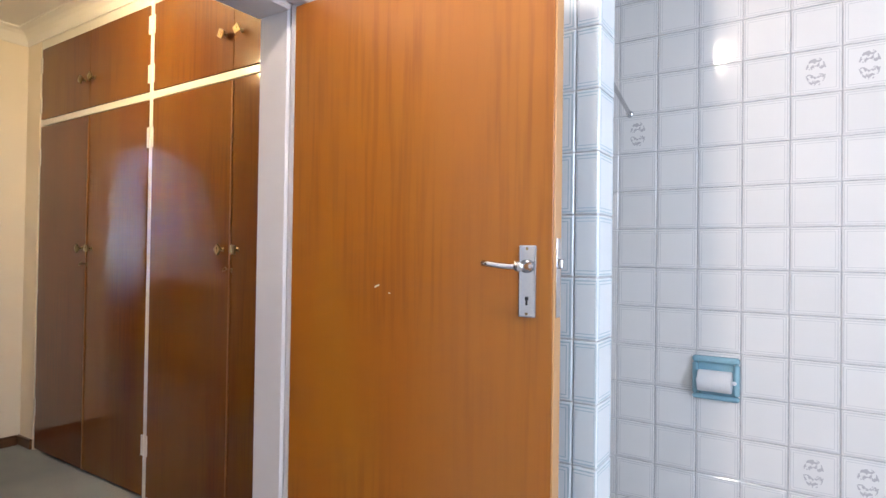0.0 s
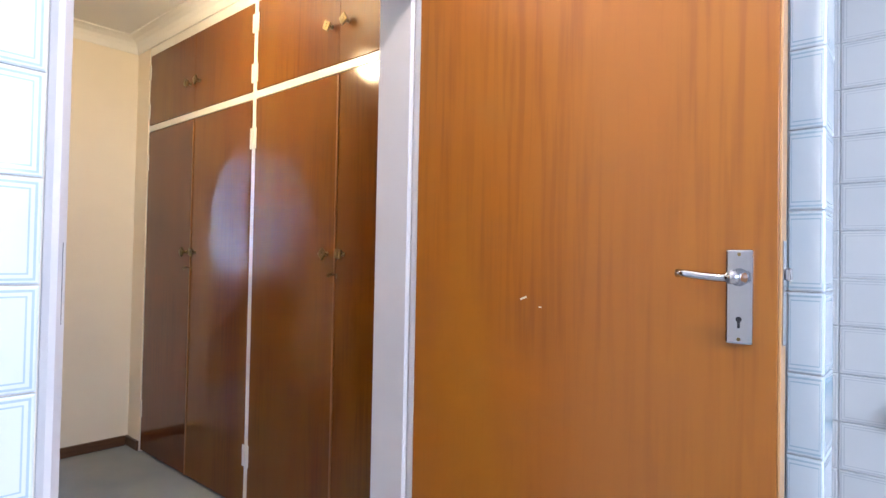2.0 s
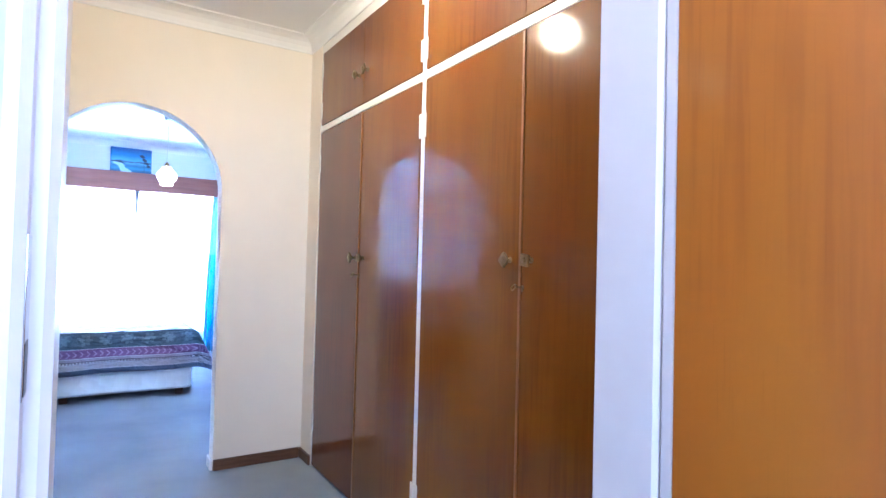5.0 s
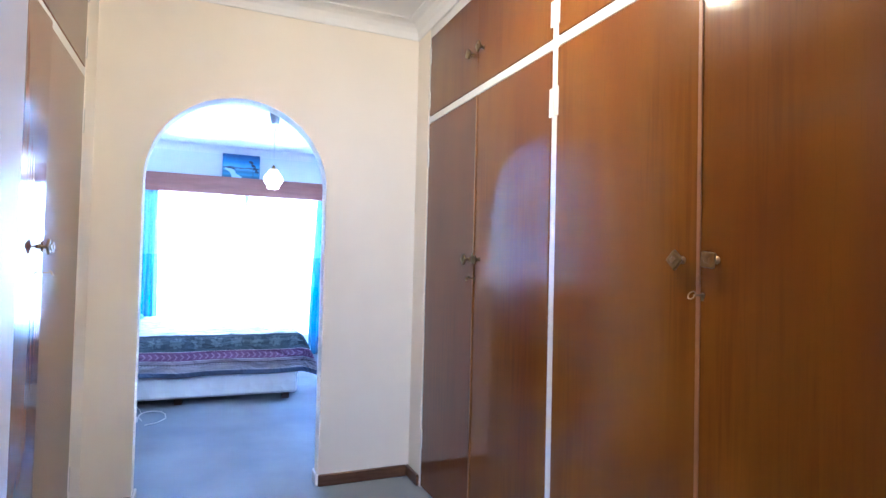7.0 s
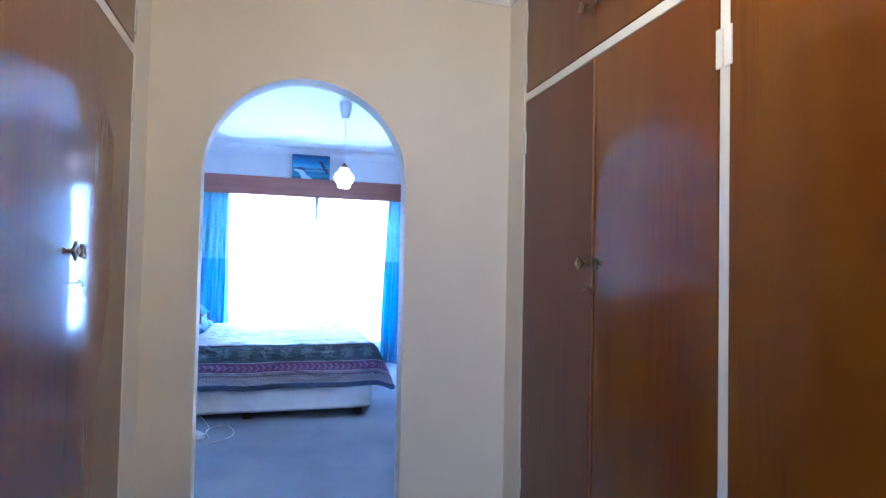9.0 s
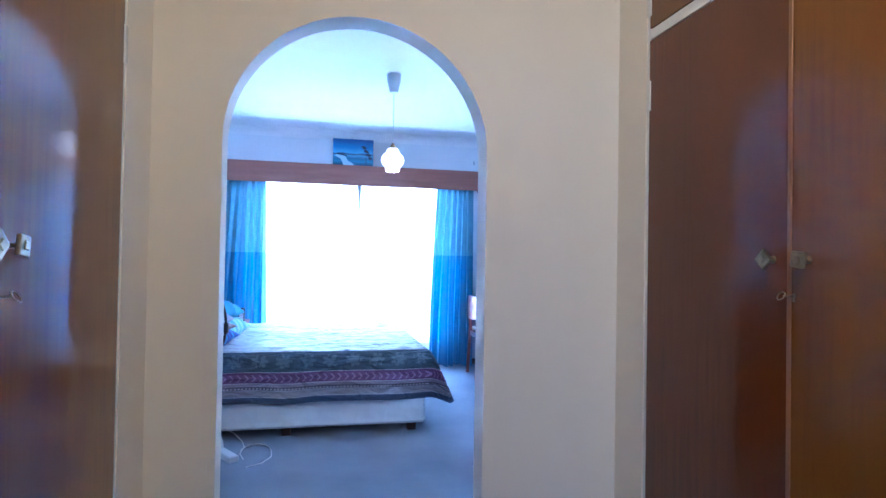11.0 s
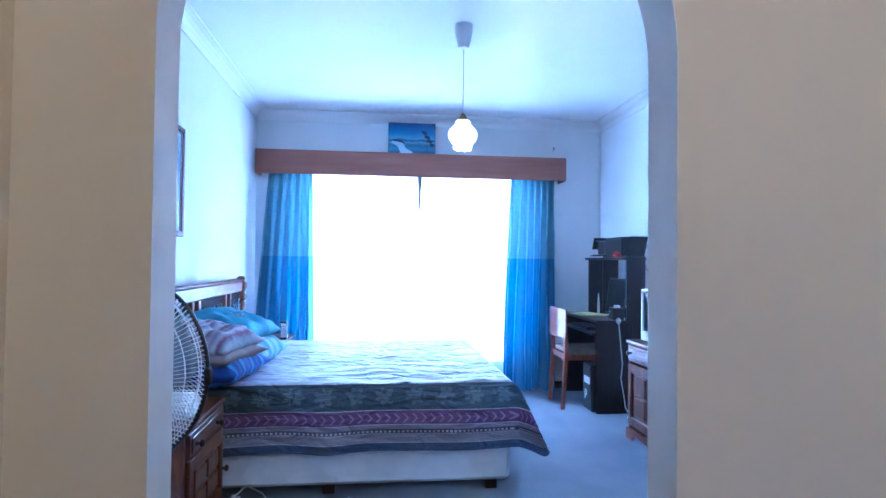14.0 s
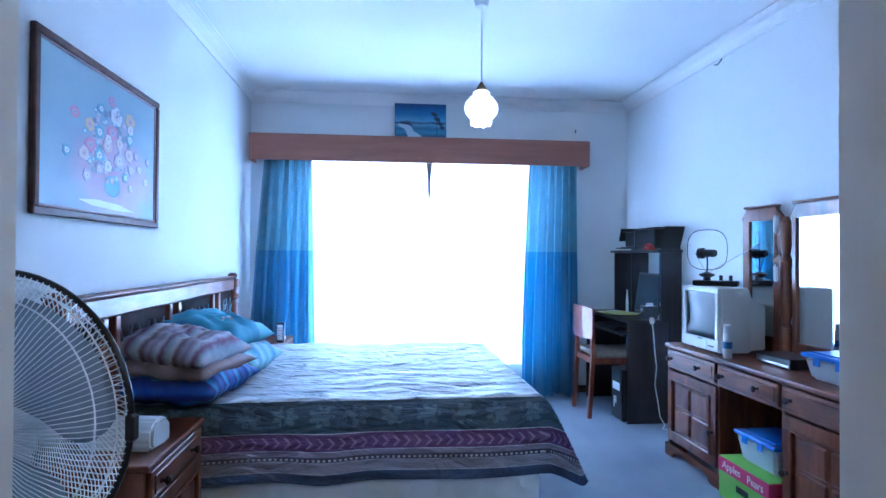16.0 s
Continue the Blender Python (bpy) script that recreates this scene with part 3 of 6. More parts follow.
bm = bmesh.new()
prism(bm, [(0.0, 0.12), (0.05, 0.135), (0.10, 0.125), (0.14, 0.105), (0.14, 0.098), (0.02, 0.116), (0.0, 0.115)], 0.0062, 0.0078, "x")
part("shore_stroke", bm, M["paint_dark"], seap, "dark shore")
bm = bmesh.new()
prism(bm, [(0.335, 0.0), (0.341, 0.0), (0.339, 0.15), (0.335, 0.15)], 0.0062, 0.0078, "x")
for k in range(7):
    cy, cz, r = 0.31 + 0.012 * k, 0.205 - 0.02 * k + 0.01 * (k % 2), 0.022
    prism(bm, [(cy + r * math.cos(a) * (1 + 0.3 * math.sin(3 * a + k)), cz + 0.7 * r * math.sin(a)) for a in [2 * math.pi * i / 9 for i in range(9)]], 0.0062, 0.0078 + 0.0001 * k, "x")
part("tree_stroke", bm, M["paint_dark"], seap, "dark tree")

# framed flower still life
def hazy_ground(m, v):
    """Blue-grey oil ground that turns mauve round the foot of the vase."""
    s = m.node_tree.nodes.new("ShaderNodeSeparateXYZ")
    link(m, v, s.inputs[0])
    n = node(m, "ShaderNodeTexNoise", Scale=2.6, Detail=4.0)
    link(m, v, n.inputs["Vector"])
    away = calc(m, "SQRT", calc(m, "ADD", calc(m, "POWER", calc(m, "SUBTRACT", s.outputs["X"], 0.42), 2.0), calc(m, "POWER", calc(m, "SUBTRACT", s.outputs["Z"], 0.28), 2.0)))
    f = calc(m, "ADD", away, calc(m, "MULTIPLY_ADD", n.outputs["Fac"], 0.5, -0.25))
    link(m, ramp(m, f, [(0.06, (0.34, 0.20, 0.30)), (0.26, (0.36, 0.27, 0.38)), (0.42, (0.22, 0.31, 0.43)), (0.62, (0.26, 0.38, 0.46)), (0.9, (0.33, 0.43, 0.48))]), bsdf(m).inputs["Base Color"])
    w = node(m, "ShaderNodeTexNoise", Scale=60.0, Detail=3.0)
    link(m, v, w.inputs["Vector"])
    bump(m, w.outputs["Fac"], 0.3, 0.002)


M["stilllife"] = picture_paint("blue grey and mauve oil ground", hazy_ground)
flo = thing("flower_painting", "wood-framed oil painting of pastel flowers in a blue vase", "painting", (-6.362, -0.111, 1.310))
W, HH = 0.975, 0.600
bm = boxes((0, W, 0, 0.022, 0, 0.028), (0, W, 0, 0.022, HH - 0.028, HH), (0, 0.028, 0, 0.022, 0.028, HH - 0.028), (W - 0.028, W, 0, 0.022, 0.028, HH - 0.028), bevel=0.004)
part("picture_frame", bm, M["framewood"], flo, "red-brown wooden frame")
M["gilt"] = material("pale pink inner slip", (0.42, 0.32, 0.34), 0.7)
bm = boxes((0.028, W - 0.028, 0, 0.016, 0.028, 0.036), (0.028, W - 0.028, 0, 0.016, HH - 0.036, HH - 0.028), (0.028, 0.036, 0, 0.016, 0.036, HH - 0.036), (W - 0.036, W - 0.028, 0, 0.016, 0.036, HH - 0.036), bevel=0.002)
part("inner_slip", bm, M["gilt"], flo)
part("canvas", boxes((0.036, W - 0.036, 0, 0.010, 0.036, HH - 0.036)), M["stilllife"], flo)
rng = random.Random(12)
petal = [material("petal " + n, c, 0.55) for n, c in (("cream", (0.54, 0.48, 0.50)), ("pink", (0.52, 0.22, 0.33)), ("peach", (0.50, 0.37, 0.38)), ("lilac", (0.38, 0.34, 0.47)), ("blue", (0.15, 0.33, 0.44)), ("yellow", (0.55, 0.42, 0.26)), ("white", (0.60, 0.60, 0.64)), ("leaf", (0.15, 0.20, 0.28)))]
bouquet = [(0.727, 0.378, 0.0178, 1), (0.454, 0.485, 0.0168, 1), (0.625, 0.357, 0.0202, 5), (0.415, 0.433, 0.0291, 6), (0.397, 0.45, 0.0104, 4), (0.291, 0.44, 0.0271, 5), (0.551, 0.344, 0.021, 4), (0.45, 0.361, 0.0236, 1), (0.62, 0.282, 0.0219, 1), (0.664, 0.243, 0.0214, 0), (0.551, 0.255, 0.0226, 4), (0.488, 0.302, 0.0232, 2), (0.387, 0.327, 0.0173, 0), (0.291, 0.363, 0.0216, 4), (0.301, 0.294, 0.0216, 0), (0.387, 0.257, 0.0277, 3), (0.485, 0.221, 0.0183, 6), (0.551, 0.203, 0.0177, 3), (0.642, 0.166, 0.0185, 3), (0.277, 0.236, 0.02, 3), (0.198, 0.248, 0.0131, 6), (0.131, 0.2, 0.0135, 6), (0.285, 0.156, 0.0118, 6), (0.331, 0.196, 0.016, 4), (0.779, 0.234, 0.0159, 4), (0.23, 0.302, 0.0148, 3), (0.109, 0.296, 0.0136, 3), (0.543, 0.435, 0.0162, 4), (0.291, 0.404, 0.0162, 6), (0.485, 0.329, 0.0149, 6)]


def bloom(parent, fx, fz, r, k, layer, name="painted_flower"):
    """One painted flower: notched outer petals, a paler inner ring and a small dark eye."""
    bm = bmesh.new()
    n, lobes, turn_ = 30, rng.choice((5, 6, 7)), rng.uniform(0, 6)
    for ring, (size, dip, shade_) in enumerate(((1.0, 0.16, k), (0.55, 0.22, (2, 3, 0, 0, 6, 2, 0, 7)[k]), (0.15, 0.1, 7))):
        before = len(bm.faces)
        pts = []
        for a in [2 * math.pi * q / n for q in range(n)]:
            rr = r * size * (1 - dip * abs(math.sin(lobes * a / 2 + turn_)) ** 3 + 0.06 * math.sin(3 * a + layer))
            pts.append((fx + 1.55 * rr * math.cos(a), fz + 1.15 * rr * math.sin(a)))
        prism(bm, pts, 0.0095, 0.01015 + 0.00006 * layer + 0.00002 * ring, "y")
        bm.faces.ensure_lookup_table()
        for f in bm.faces[before:]:
            f.material_index = shade_
    part(name, bm, petal, parent)


for i in range(70):
    a, q = rng.uniform(0, 6.28), rng.uniform(0.2, 1.0) ** 0.6
    bloom(flo, 0.468 + 0.20 * q * math.cos(a), 0.307 + 0.15 * q * math.sin(a), rng.uniform(0.007, 0.016), rng.choice((7, 7, 3, 4)), i % 4, "painted_leaf")
for i, (fx, fz, r, k) in enumerate(bouquet):
    bloom(flo, fx, fz, r * 1.12, k, 6 + i)
bm = bmesh.new()
prism(bm, [(0.442 + 0.068 * math.cos(a), 0.147 + 0.0423 * math.sin(a)) for a in [2 * math.pi * j / 24 for j in range(24)]], 0.0095, 0.01012, "y")
part("painted_vase", bm, material("blue vase paint", (0.08, 0.26, 0.40), 0.5), flo, "round blue vase")
bm = bmesh.new()
prism(bm, [(0.242, 0.056), (0.382, 0.078), (0.562, 0.083), (0.702, 0.074), (0.602, 0.058), (0.382, 0.052)], 0.0095, 0.01012, "y")
part("painted_cloth", bm, petal[6], flo, "pale cloth stroke")

# pendant lamp
pend = thing("pendant_lamp", "lit pendant lamp with a fluted white glass shade", "ceiling lamp", (-6.25, 1.455, 0))
part("ceiling_rose", lathe([(0.052, 2.54), (0.050, 2.49), (0.036, 2.43), (0.030, 2.405), (0.006, 2.400)], 24), M["whiteplastic"], pend, "white plastic ceiling cup", smooth=False)
part("flex", tube(bmesh.new(), [(0, 0, 2.41), (0, 0, 2.02)], 0.0035, 8), M["whiteplastic"], pend, "thin hanging flex")
part("gallery", lathe([(0.006, 2.035), (0.012, 2.025), (0.030, 1.998), (0.034, 1.988)], 20), M["brass"], pend, "small brass cap")
M["litglass"] = material("lit opal glass", (0.9, 0.88, 0.84), 0.2)
bsdf(M["litglass"]).inputs["Emission Color"].default_value = (1.0, 0.93, 0.84, 1)
bsdf(M["litglass"]).inputs["Emission Strength"].default_value = 2.2
bm = bmesh.new()
prof = [(0.034, 1.990), (0.043, 1.984), (0.040, 1.972), (0.052, 1.960), (0.074, 1.936), (0.081, 1.910), (0.076, 1.884), (0.060, 1.862), (0.047, 1.849), (0.053, 1.836), (0.049, 1.828)]
rings = []
for j, (r, z) in enumerate(prof):
    rings.append([bm.verts.new((r * (1 + 0.035 * math.cos(8 * a) * (1 if 2 < j else 0)) * math.cos(a), r * (1 + 0.035 * math.cos(8 * a) * (1 if 2 < j else 0)) * math.sin(a), z + (0.006 * math.cos(8 * a) if j > 8 else 0))) for a in [2 * math.pi * i / 48 for i in range(48)]])
for a, b in zip(rings, rings[1:]):
    for i in range(48):
        bm.faces.new((a[i], a[(i + 1) % 48], b[(i + 1) % 48], b[i]))
shade = part("shade", bm, M["litglass"], pend, "fluted white glass shade", smooth=True)
shade.visible_shadow = False

# small fixings
hook = thing("wall_hook", "small dark hook high on the white wall", "hook", (-6.917, 3.12, 2.43))
part("hook_wire", tube(bmesh.new(), [(0, 0, 0.02), (0.02, -0.02, 0.0), (0.0, -0.03, -0.02), (-0.03, -0.03, -0.01)], 0.004, 6), M["black"], hook)
hook = thing("wall_hook", "small white and black clip above the pelmet", "hook", (-8.34, 2.648, 2.245))
part("clip", boxes((0, 0.015, -0.008, 0.008, 0, 0.04), bevel=0.003), M["whiteplastic"], hook)
part("clip_pin", boxes((0.015, 0.019, -0.004, 0.004, 0.018, 0.048), bevel=0.001), M["black"], hook)
cond = thing("corner_cable", "thin painted cable run down the room corner", "cable", (-8.334, 3.113, 0))
part("cable_run", tube(bmesh.new(), [(0, 0, 2.42), (0.001, 0, 1.6), (0, 0.001, 0.07)], 0.0035, 6), M["bedwall"], cond)


# ---- bed ----
M["basecloth"] = mixed("quilted off-white ticking", (0.74, 0.77, 0.82), (0.82, 0.85, 0.90), 6, 0.8, 0.4, 350)
_v = coords(M["basecloth"])
_w = node(M["basecloth"], "ShaderNodeTexVoronoi", Scale=9.0)
link(M["basecloth"], _v, _w.inputs["Vector"])
bump(M["basecloth"], _w.outputs["Distance"], 0.5, 0.02)
BX0, BX1, BY0, BY1, BT = -7.52, -6.0, -0.02, 1.685, 0.556
bed = thing("bed", "double bed with a carved red-brown headboard and a quilted white base", "bed", ((BX0 + BX1) / 2, 0.8, 0))
ox, oy = (BX0 + BX1) / 2, 0.8
HX0, HX1 = -7.57, -5.47   # headboard ends


def at_bed(x0, x1, y0, y1, z0, z1):
    return (x0 - ox, x1 - ox, y0 - oy, y1 - oy, z0, z1)


bm = boxes(at_bed(BX0, BX1, BY0, BY1, 0.05, 0.30), bevel=0.02)
part("bed_base", bm, M["basecloth"], bed, "quilted white base")
bm = bmesh.new()
box(bm, *at_bed(BX0 + 0.01, BX1 - 0.01, BY0, BY1 - 0.01, 0.305, BT - 0.012), bevel=0.045, segments=3)
part("mattress", bm, M["basecloth"], bed, "white mattress")
for lx in (BX0 + 0.05, (BX0 + BX1) / 2, BX1 - 0.05):
    for ly in (0.15, 0.75, 1.59):
        part("leg", boxes(at_bed(lx - 0.03, lx + 0.03, ly - 0.03, ly + 0.03, 0.0, 0.05), bevel=0.004), M["knobwood"], bed, "stubby dark foot")


def turned(z0, z1, r):
    L = z1 - z0
    return [(r * 0.8, z0), (r * 0.8, z0 + 0.80 * L), (r * 0.62, z0 + 0.82 * L), (r * 0.95, z0 + 0.84 * L), (r * 0.95, z0 + 0.86 * L), (r * 0.6, z0 + 0.88 * L), (r, z0 + 0.92 * L), (r * 0.95, z0 + 0.955 * L), (r * 0.55, z0 + 0.965 * L), (r * 0.75, z0 + 0.985 * L), (r * 0.4, z1)]


for px in (-7.60, -5.44):
    part("post", lathe(turned(0.0, 1.06, 0.045), 20, "z", pose(px - ox, -0.06 - oy, 0)), M["pineup"], bed, "turned corner post", smooth=False)
part("top_rail", boxes(at_bed(HX0, HX1, -0.08, -0.04, 0.945, 1.025), bevel=0.008), M["pine"], bed, "broad top rail")
part("cap_rail", boxes(at_bed(HX0, HX1, -0.09, -0.03, 1.026, 1.04), bevel=0.005), M["pine"], bed)
part("low_rail", boxes(at_bed(HX0, HX1, -0.08, -0.04, 0.52, 0.60), bevel=0.006), M["pine"], bed)
for px in (-7.22, -7.10, -6.52, -6.40, -5.85, -5.75):
    part("stile", boxes(at_bed(px - 0.02, px + 0.02, -0.08, -0.04, 0.60, 0.945), bevel=0.004), M["pineup"], bed)
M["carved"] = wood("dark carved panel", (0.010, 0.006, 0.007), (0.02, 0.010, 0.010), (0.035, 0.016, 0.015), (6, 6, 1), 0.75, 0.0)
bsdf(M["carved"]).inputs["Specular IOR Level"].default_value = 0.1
M["metalleaf"] = material("blue grey carved leaf", (0.10, 0.14, 0.19), 0.5, 0.3)
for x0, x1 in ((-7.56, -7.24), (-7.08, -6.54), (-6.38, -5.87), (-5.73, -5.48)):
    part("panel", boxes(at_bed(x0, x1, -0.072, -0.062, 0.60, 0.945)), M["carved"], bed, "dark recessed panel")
    bm = bmesh.new()
    n = max(2, int((x1 - x0) / 0.15))
    for i in range(n):
        cx = x0 + (x1 - x0) * (i + 0.5) / n
        for s in (-1, 1):
            for k, lean in enumerate((0.35, 0.75, 1.15)):
                pts = [(cx - ox + s * math.sin(lean * q) * 0.16 * q, -0.059 - oy, 0.66 + 0.24 * q * math.cos(lean * q * 0.8)) for q in [j / 8 for j in range(9)]]
                tube(bm, pts, 0.0065, 5)
    part("carving", bm, M["metalleaf"], bed, "curling leaf carving")

# bedspread: a cloth with printed bands that follow its near edge
M["spread"] = material("printed cotton bedspread", (0.4, 0.45, 0.5), 0.42)
m = M["spread"]
uv = m.node_tree.nodes.new("ShaderNodeUVMap")
uv.uv_map = "cloth"
sep = m.node_tree.nodes.new("ShaderNodeSeparateXYZ")
link(m, uv.outputs[0], sep.inputs[0])


U, V = sep.outputs["X"], sep.outputs["Y"]     # U: metres in from the near hem; V: metres along the bed
noi = node(m, "ShaderNodeTexNoise", Scale=26.0, Detail=5.0)
link(m, uv.outputs[0], noi.inputs["Vector"])
r = m.node_tree.nodes.new("ShaderNodeValToRGB")
r.color_ramp.interpolation = "CONSTANT"
stops = [(0.0, (0.03, 0.06, 0.14)), (0.034, (0.36, 0.36, 0.44)), (0.038, (0.25, 0.24, 0.29)), (0.076, (0.34, 0.34, 0.42)), (0.081, (0.06, 0.05, 0.08)), (0.098, (0.24, 0.21, 0.28)), (0.118, (0.48, 0.45, 0.55)), (0.122, (0.14, 0.055, 0.17)),
         (0.188, (0.48, 0.45, 0.55)), (0.193, (0.04, 0.085, 0.125)), (0.325, (0.30, 0.34, 0.38))]
while len(r.color_ramp.elements) < len(stops):
    r.color_ramp.elements.new(0.5)
for e, (p, c) in zip(r.color_ramp.elements, stops):
    e.position, e.color = p, (*c, 1)
link(m, U, r.inputs[0])
col = r.outputs[0]
# woven arrow heads in the purple band
zig = calc(m, "FRACT", calc(m, "MULTIPLY", calc(m, "SUBTRACT", V, calc(m, "ABSOLUTE", calc(m, "SUBTRACT", U, 0.155))), 22.0))
arrow = calc(m, "MULTIPLY", between(m, zig, 0.0, 0.28), between(m, U, 0.134, 0.177))
col = blend(m, arrow, col, (0.30, 0.18, 0.34))
dots = calc(m, "MULTIPLY", between(m, calc(m, "FRACT", calc(m, "MULTIPLY", V, 45.0)), 0.0, 0.5), between(m, U, 0.085, 0.094))
col = blend(m, dots, col, (0.46, 0.44, 0.50))
# leaf motifs in the dark green band: lobed discs
fv = calc(m, "SUBTRACT", calc(m, "FRACT", calc(m, "MULTIPLY", V, 6.6)), 0.5)
fu = calc(m, "MULTIPLY", calc(m, "SUBTRACT", U, 0.262), 6.6 * 1.25)
ang = calc(m, "ARCTAN2", fu, fv)
rad = calc(m, "SQRT", calc(m, "ADD", calc(m, "MULTIPLY", fu, fu), calc(m, "MULTIPLY", fv, fv)))
lobe = calc(m, "MULTIPLY_ADD", calc(m, "ABSOLUTE", calc(m, "SINE", calc(m, "MULTIPLY", ang, 3.5))), 0.17, 0.20)
leaf_mask = calc(m, "MULTIPLY", calc(m, "LESS_THAN", rad, lobe), calc(m, "MULTIPLY", between(m, U, 0.193, 0.325), calc(m, "GREATER_THAN", noi.outputs["Fac"], 0.42)))
col = blend(m, leaf_mask, col, (0.10, 0.165, 0.205))
# faint stripes and prints over the top
top = calc(m, "GREATER_THAN", U, 0.325)
streak = node(m, "ShaderNodeTexNoise", Scale=7.0, Detail=6.0)
mp = m.node_tree.nodes.new("ShaderNodeMapping")
mp.inputs["Scale"].default_value = (4.5, 0.7, 1)
link(m, uv.outputs[0], mp.inputs["Vector"])
link(m, mp.outputs[0], streak.inputs["Vector"])
topcol = ramp(m, streak.outputs["Fac"], [(0.30, (0.05, 0.08, 0.15)), (0.36, (0.38, 0.46, 0.54)), (0.47, (0.62, 0.66, 0.70)), (0.60, (0.52, 0.56, 0.62)), (0.66, (0.22, 0.22, 0.32)), (0.72, (0.36, 0.46, 0.54))])
col = blend(m, top, col, topcol)
fade = calc(m, "MULTIPLY", noi.outputs["Fac"], 0.10)
col = blend(m, fade, col, (0.30, 0.34, 0.42))
link(m, col, bsdf(m).inputs["Base Color"])
wr = node(m, "ShaderNodeTexNoise", Scale=5.5, Detail=6.0, Distortion=0.8)
mp2 = m.node_tree.nodes.new("ShaderNodeMapping")
mp2.inputs["Scale"].default_value = (2.6, 0.9, 1)
link(m, uv.outputs[0], mp2.inputs["Vector"])
link(m, mp2.outputs[0], wr.inputs["Vector"])
bump(m, wr.outputs["Fac"], 1.0, 0.055)

spread = thing("bedspread", "printed bedspread with purple, green and beige bands, draped over the bed", "bedspread", (BX1, BY1, 0))
bm = bmesh.new()
lay = bm.loops.layers.uv.new("cloth")
DROP, FOOT, FAR = 0.332, 0.33, 0.30
NA, NB = 200, 120
length = BY1 - 0.02 + 0.06
rng = random.Random(3)


def spread_at(a, b):
    """a: cloth metres in from the near hem, b: cloth metres from the foot hem."""
    if a < 0.10 and b < 0.10:      # the rounded corner of the cloth
        p, q = 0.10 - a, 0.10 - b
        k = max(p, q) / math.hypot(p, q)
        a, b = 0.10 - p * k, 0.10 - q * k
    da, db = max(0.0, DROP - a), max(0.0, FOOT - b)
    inner = BX1 - BX0
    dc = max(0.0, a - DROP - inner)
    x = -max(0.0, min(a - DROP, inner))
    y = -max(0.0, b - FOOT)
    z = BT + 0.012
    ripple = 0.5 + 0.5 * math.sin(7.1 * b + 1.0) * math.sin(3.3 * b)
    both = min(da, db)
    d = max(da, db, dc)
    rounded = 0.03 * (1 - math.exp(-d / 0.03))
    x += da * (0.10 + 0.05 * ripple) + rounded * (da > 0) + both * 0.27
    x -= dc * 0.1
    y += db * 0.14 + rounded * (db > 0) + both * 0.30
    fall = d if d < 0.02 else d - 0.006
    z -= fall + 0.10 * both
    if d == 0:
        w = noise.noise(Vector((x * 2.2, y * 1.1, 0.3))) * 0.014 + noise.noise(Vector((x * 9, y * 2.5, 1.7))) * 0.015 + noise.noise(Vector((x * 20, y * 5, 4.0))) * 0.010 + noise.noise(Vector((x * 38, y * 8, 7.0))) * 0.006
        z += w + 0.004
    else:
        s = math.sin(b * 11.0 + math.sin(b * 5) * 1.4) * 0.014 * (da / DROP)
        x += s
        z += 0.006 * math.sin(b * 9.0) * (da > 0) * (da / DROP)
    return x, y, z


A = [DROP * 0 + i * (DROP + (BX1 - BX0) + FAR) / NA for i in range(NA + 1)]
B = [j * (FOOT + length) / NB for j in range(NB + 1)]
grid = [[bm.verts.new(spread_at(a, b)) for b in B] for a in A]
for i in range(NA):
    for j in range(NB):
        f = bm.faces.new((grid[i][j], grid[i][j + 1], grid[i + 1][j + 1], grid[i + 1][j]))
        for lp, (ia, jb) in zip(f.loops, ((i, j), (i, j + 1), (i + 1, j + 1), (i + 1, j))):
            lp[lay].uv = (A[ia], B[jb])
ob = part("spread_cloth", bm, M["spread"], spread, smooth=True)
M["hem"] = material("dark blue sewn hem", (0.04, 0.07, 0.15), 0.8)
part("hem", tube(bmesh.new(), [spread_at(0.0, b) for b in B], 0.0035, 6), M["hem"], spread, "dark blue sewn hem", smooth=True)
part("foot_hem", tube(bmesh.new(), [spread_at(a, 0.0) for a in A if a < DROP + BX1 - BX0], 0.0035, 6), M["hem"], spread, "dark blue sewn hem", smooth=True)


def cushion(name, label, mat, place, size, tilt=(0, 0, 0), seed=0, group="bed pillows"):
    """A stuffed pillow with pinched corners and soft creases."""
    t = thing(name, label, "pillow", place, 0, group)
    t.matrix_world = pose(*place, *tilt)
    bm = bmesh.new()
    n = 26
    lx, ly, lz = size
    sides = []
    for s in (1, -1):
        g = []
        for i in range(n + 1):
            row = []
            for j in range(n + 1):
                u, v = 2 * i / n - 1, 2 * j / n - 1
                puff = ((1 - abs(u) ** 2.6) * (1 - abs(v) ** 2.6)) ** 0.55 if abs(u) < 1 and abs(v) < 1 else 0.0
                x = lx / 2 * u * (1 - 0.09 * (1 - v * v) * abs(u))
                y = ly / 2 * v * (1 - 0.09 * (1 - u * u) * abs(v))
                w = noise.noise(Vector((u * 2.1 + seed, v * 2.1, s))) * 0.035 + noise.noise(Vector((u * 6 + seed, v * 5, s * 2))) * 0.016
                z = s * lz / 2 * puff + w * puff
                row.append(bm.verts.new((x, y, z)))
            g.append(row)
        for i in range(n):
            for j in range(n):
                q = (g[i][j], g[i + 1][j], g[i + 1][j + 1], g[i][j + 1])
                bm.faces.new(q if s > 0 else q[::-1])
        sides.append(g)
    bmesh.ops.remove_doubles(bm, verts=bm.verts, dist=0.0005)
    part("pillow_case", bm, mat, t, smooth=True)
    return t


